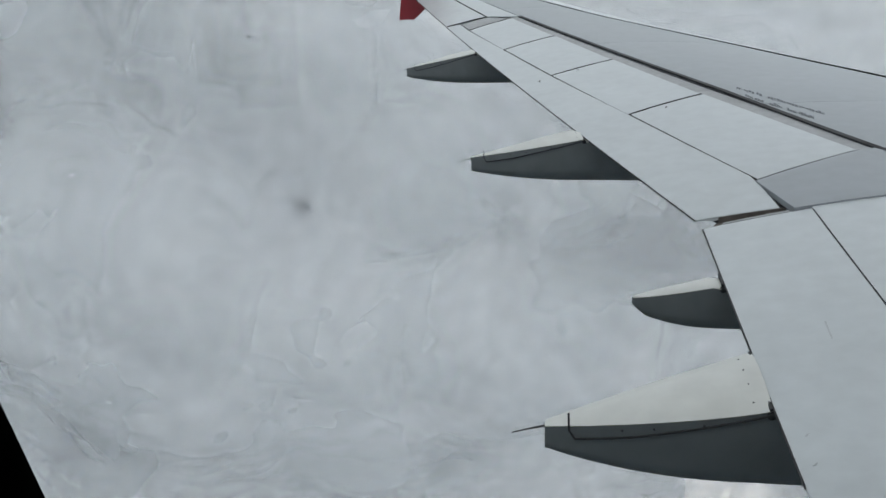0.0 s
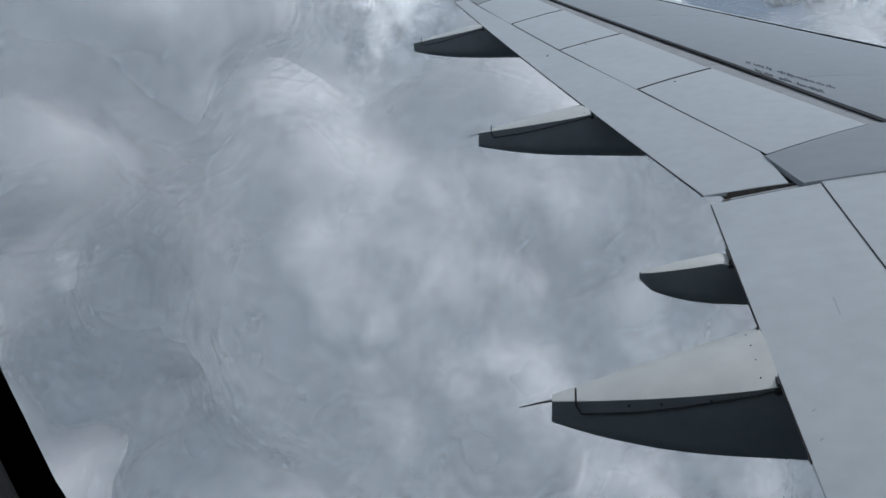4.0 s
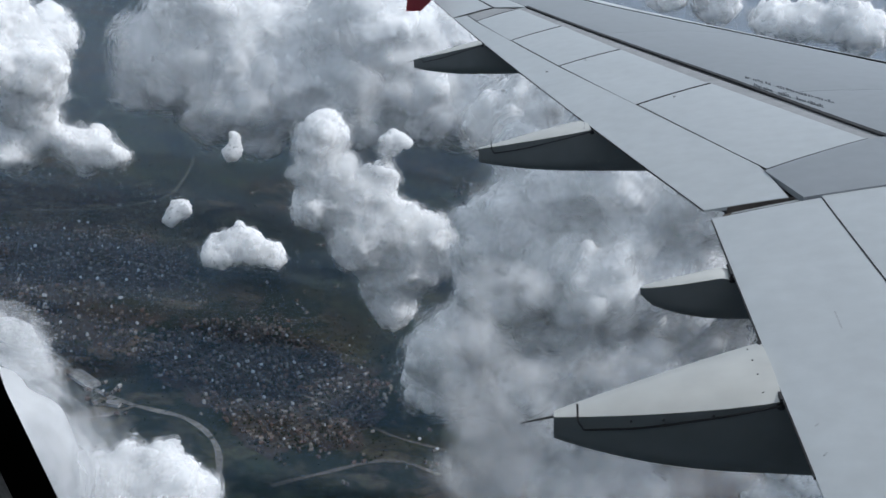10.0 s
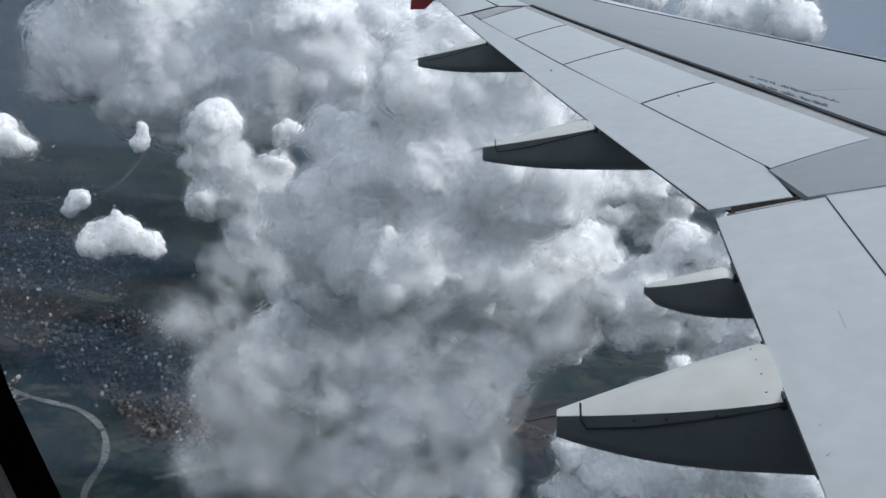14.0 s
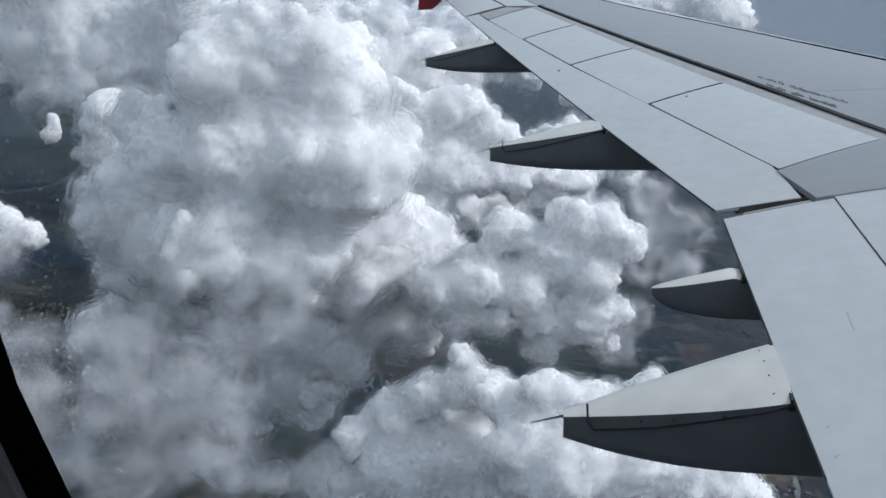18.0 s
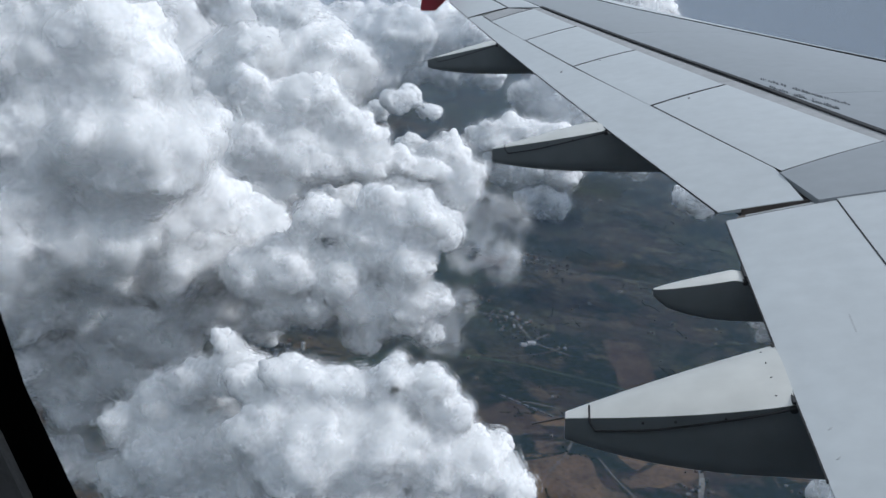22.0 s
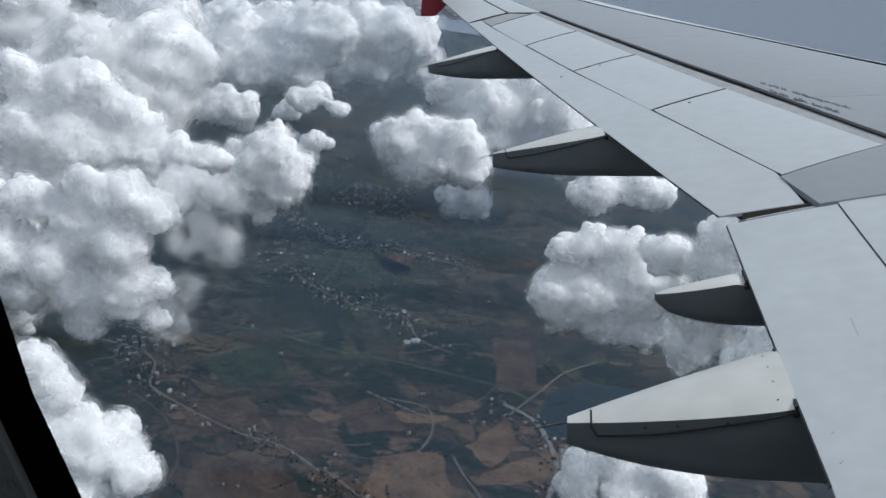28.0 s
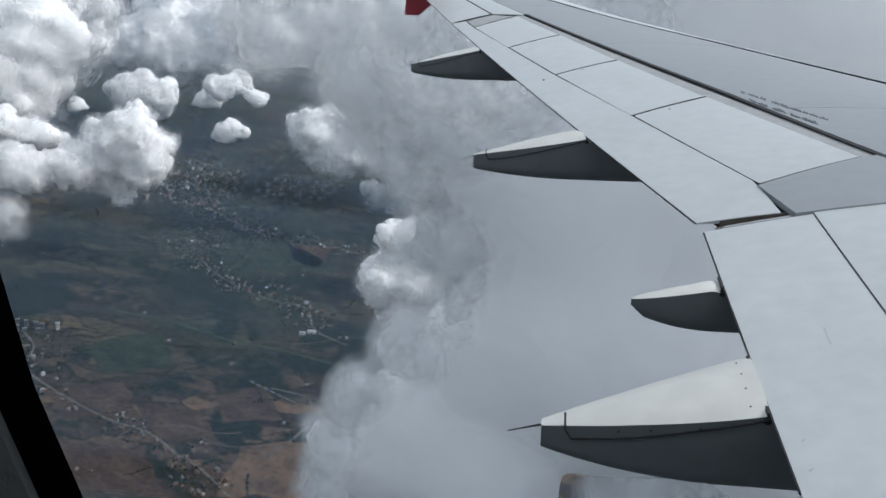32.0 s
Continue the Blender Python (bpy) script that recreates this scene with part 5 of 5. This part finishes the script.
def building(x, y, a, size, label, walls=WHITE_WALL, roof=GREY_ROOF, name="building", group="", pitched=True, rows=0):
    """A building with walls, roof and, where rows are given, storeys of windows."""
    l, w, h = size
    b = thing(name, label, "building", group, at=(x, y, 0))
    b.rotation_euler = (0, 0, a)
    bm = bmesh.new()
    bmesh.ops.create_cube(bm, size=1, matrix=Matrix.Translation((0, 0, h / 2)) @ Matrix.Diagonal((l, w, h, 1)))
    part("wall", bm, walls, b)
    bm = bmesh.new()
    e = 0.3 if pitched else 0.15
    prof = [(-w / 2 - e, h), (w / 2 + e, h), (0, h + w * 0.18)] if pitched else [(-w / 2 - e, h), (w / 2 + e, h), (w / 2 + e, h + 0.5), (-w / 2 - e, h + 0.5)]
    loft(bm, [[(sx * (l / 2 + e), py, pz) for py, pz in prof] for sx in (-1, 1)])
    part("roof", bm, roof, b)
    for k in range(rows):
        bm = bmesh.new()
        bmesh.ops.create_cube(bm, size=1, matrix=Matrix.Translation((0, 0, h * (k + 0.55) / rows)) @ Matrix.Diagonal((l * 0.9, w + 0.08, h / rows * 0.42, 1)))
        part("window_band", bm, COVE_DARK, b)
    return b


building(47, 853, 0.25 - 1.0, (34, 15, 4), "long pale roofed factory hall", name="factory_hall")
building(86, 812, -0.3, (14, 6, 3), "small pale works shed", name="works_shed")
building(853, 1069, 0.2, (11, 7, 3), "white roofed farm hall", roof=WHITE_WALL, name="farm_hall")
building(842, 1062, 0.2, (8, 5, 3), "white roofed farm shed", roof=WHITE_WALL, name="farm_shed")
building(837, 1156, 0.5, (5, 4, 3), "small bright white house", roof=WHITE_WALL, name="white_house")
building(561, 985, 0.9, (4, 3, 9), "pale tower house by the quarry", roof=WHITE_WALL, name="tower_house")
ROOF_OLD = soil("old_sheet_roof", (0.15, 0.148, 0.14))
for k in range(7):
    building(800 + k * 8.5, 922 - k * 5.4, -0.5, (6.2, 2.4, 1.6), "long low livestock shed", walls=ROOF_OLD, roof=ROOF_OLD, name="livestock_shed", group="row of sheds by the lane")
ESTATE = soil("weathered_render", (0.20, 0.20, 0.20))
for i in range(6):
    for j in range(4):
        building(700 + i * 23 + j * 11 + 5 * math.sin(i * 5 + j * 3), 1612 + j * 36 + 9 * math.sin(i * 3 + j), 0.9 + 0.35 * math.sin(i * 2 + j), (9, 3, 5 + (i * j) % 3), "pale slab apartment block", walls=ESTATE, roof=ESTATE,
                 name="apartment_block", group="estate of apartment blocks", pitched=False, rows=4)

for k in range(13):
    building(503 + (k % 5) * 10 + 3 * math.sin(k * 7), 985 - (k // 5) * 17 + 4 * math.sin(k * 3), 0.3 + 0.15 * math.sin(k), (4.5, 3, 5 + k % 3), "pale tower block by the village road",
             walls=ESTATE, roof=GREY_ROOF, name="tower_block", group="cluster of tower blocks", pitched=False, rows=3)

def roadside(points, count, label, seed, spread=9.0):
    """Small houses and garden trees strung along a road."""
    rng = random.Random(seed)
    line = spline(points, 6)
    hv, hf, tv, tf = [], [], [], []
    for _ in range(count):
        p, q = line[min(int(len(line) * rng.random()), len(line) - 2):][:2]
        d = (q - p).normalized()
        off = rng.choice((-1, 1)) * (3.0 + abs(rng.gauss(0, spread)))
        x, y = p.x - d.y * off + rng.gauss(0, 2), p.y + d.x * off + rng.gauss(0, 2)
        add_house(hv, hf, x, y, math.atan2(d.y, d.x) + rng.choice((0, 1.571)) + rng.gauss(0, 0.15), rng.uniform(1.8, 4.0), rng)
        for _ in range(rng.choice((0, 1, 2))):
            add_tree(tv, tf, x + rng.uniform(-4, 4), y + rng.uniform(-4, 4), rng)
    for nm, vs, fs, mt_, lb in (("roadside_houses", hv, hf, ROOFS, label), ("roadside_trees", tv, tf, LEAF, "dark trees beside the road")):
        me = bpy.data.meshes.new(nm)
        me.from_pydata(vs, [], fs)
        me.materials.append(mt_)
        tagged(new(nm, me), lb, nm.replace("_", " "), kind="stuff")


roadside([(610, 1514), (686, 1439), (765, 1385), (820, 1404), (876, 1384), (958, 1348)], 190, "pale houses strung along the embankment road", 31, 14.0)
roadside([(671, 1257), (710, 1205), (778, 1155), (837, 1143), (857, 1078)], 90, "hamlet houses along the lane", 32, 12.0)
roadside([(553, 935), (559, 891), (593, 861), (668, 814), (717, 797), (778, 749), (813, 711)], 60, "village houses along the dusty road", 33, 9.0)
roadside([(987, 906), (1001, 862), (1003, 808), (986, 755)], 36, "lakeside houses along the pale road", 34, 8.0)
roadside([(-53, 951), (4, 901), (62, 838), (107, 814)], 40, "sheds and houses along the bypass", 35, 10.0)

# flat see-through sheet whose blue colour stands in for haze over the land
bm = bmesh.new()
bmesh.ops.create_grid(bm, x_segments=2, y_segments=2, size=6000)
HAZE_TINT = bpy.data.materials.new("haze_tint")
HAZE_TINT.use_nodes = True
mt = HAZE_TINT.node_tree
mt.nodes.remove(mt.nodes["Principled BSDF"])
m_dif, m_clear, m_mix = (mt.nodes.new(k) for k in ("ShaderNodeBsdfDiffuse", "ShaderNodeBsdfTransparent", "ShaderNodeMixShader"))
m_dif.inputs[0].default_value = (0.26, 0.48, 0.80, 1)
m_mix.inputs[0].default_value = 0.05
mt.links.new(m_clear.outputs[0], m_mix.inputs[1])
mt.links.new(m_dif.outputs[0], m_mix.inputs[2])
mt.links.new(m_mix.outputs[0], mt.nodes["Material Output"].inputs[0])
haze = new("haze_sheet", mesh_of("haze_sheet", bm, HAZE_TINT))
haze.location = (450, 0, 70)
tagged(haze, "flat see-through blue sheet standing in for low haze", "haze", kind="structure")

# upright blue-tinted sheets, one behind another, imitate haze thickening with distance
AIR_TINT = veil_material("far_air_tint", 900.0, 0.15, 0.75, 0.085, 4, tint=(0.72, 0.84, 0.97))
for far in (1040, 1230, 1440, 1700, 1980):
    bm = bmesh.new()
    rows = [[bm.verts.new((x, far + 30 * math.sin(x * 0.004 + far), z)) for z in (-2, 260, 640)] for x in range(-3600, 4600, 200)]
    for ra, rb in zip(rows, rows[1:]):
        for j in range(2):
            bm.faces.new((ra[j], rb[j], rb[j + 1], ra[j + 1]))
    air = new("haze_curtain", mesh_of("haze_curtain", bm, AIR_TINT))
    tagged(air, "upright tinted sheet standing in for far haze", "haze", kind="structure")

# self-glowing ring that stands in for the hazy distance closing the land
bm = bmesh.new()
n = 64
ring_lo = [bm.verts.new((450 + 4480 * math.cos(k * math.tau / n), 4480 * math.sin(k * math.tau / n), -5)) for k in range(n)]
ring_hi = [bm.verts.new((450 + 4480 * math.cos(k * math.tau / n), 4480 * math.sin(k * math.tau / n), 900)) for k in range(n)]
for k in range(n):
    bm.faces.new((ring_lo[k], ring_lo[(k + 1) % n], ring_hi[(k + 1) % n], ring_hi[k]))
DISTANCE_GLOW = bpy.data.materials.new("distance")
DISTANCE_GLOW.use_nodes = True
hb = DISTANCE_GLOW.node_tree.nodes["Principled BSDF"]
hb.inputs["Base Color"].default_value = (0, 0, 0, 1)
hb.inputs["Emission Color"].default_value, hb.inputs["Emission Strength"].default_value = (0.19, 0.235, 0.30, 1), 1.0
tagged(new("backdrop", mesh_of("backdrop", bm, DISTANCE_GLOW)), "glowing blue grey ring standing in for far haze", "backdrop", kind="structure")


def motions():
    walk(airliner, [(row[0], aircraft(row[0])) for row in PATH])


motions()
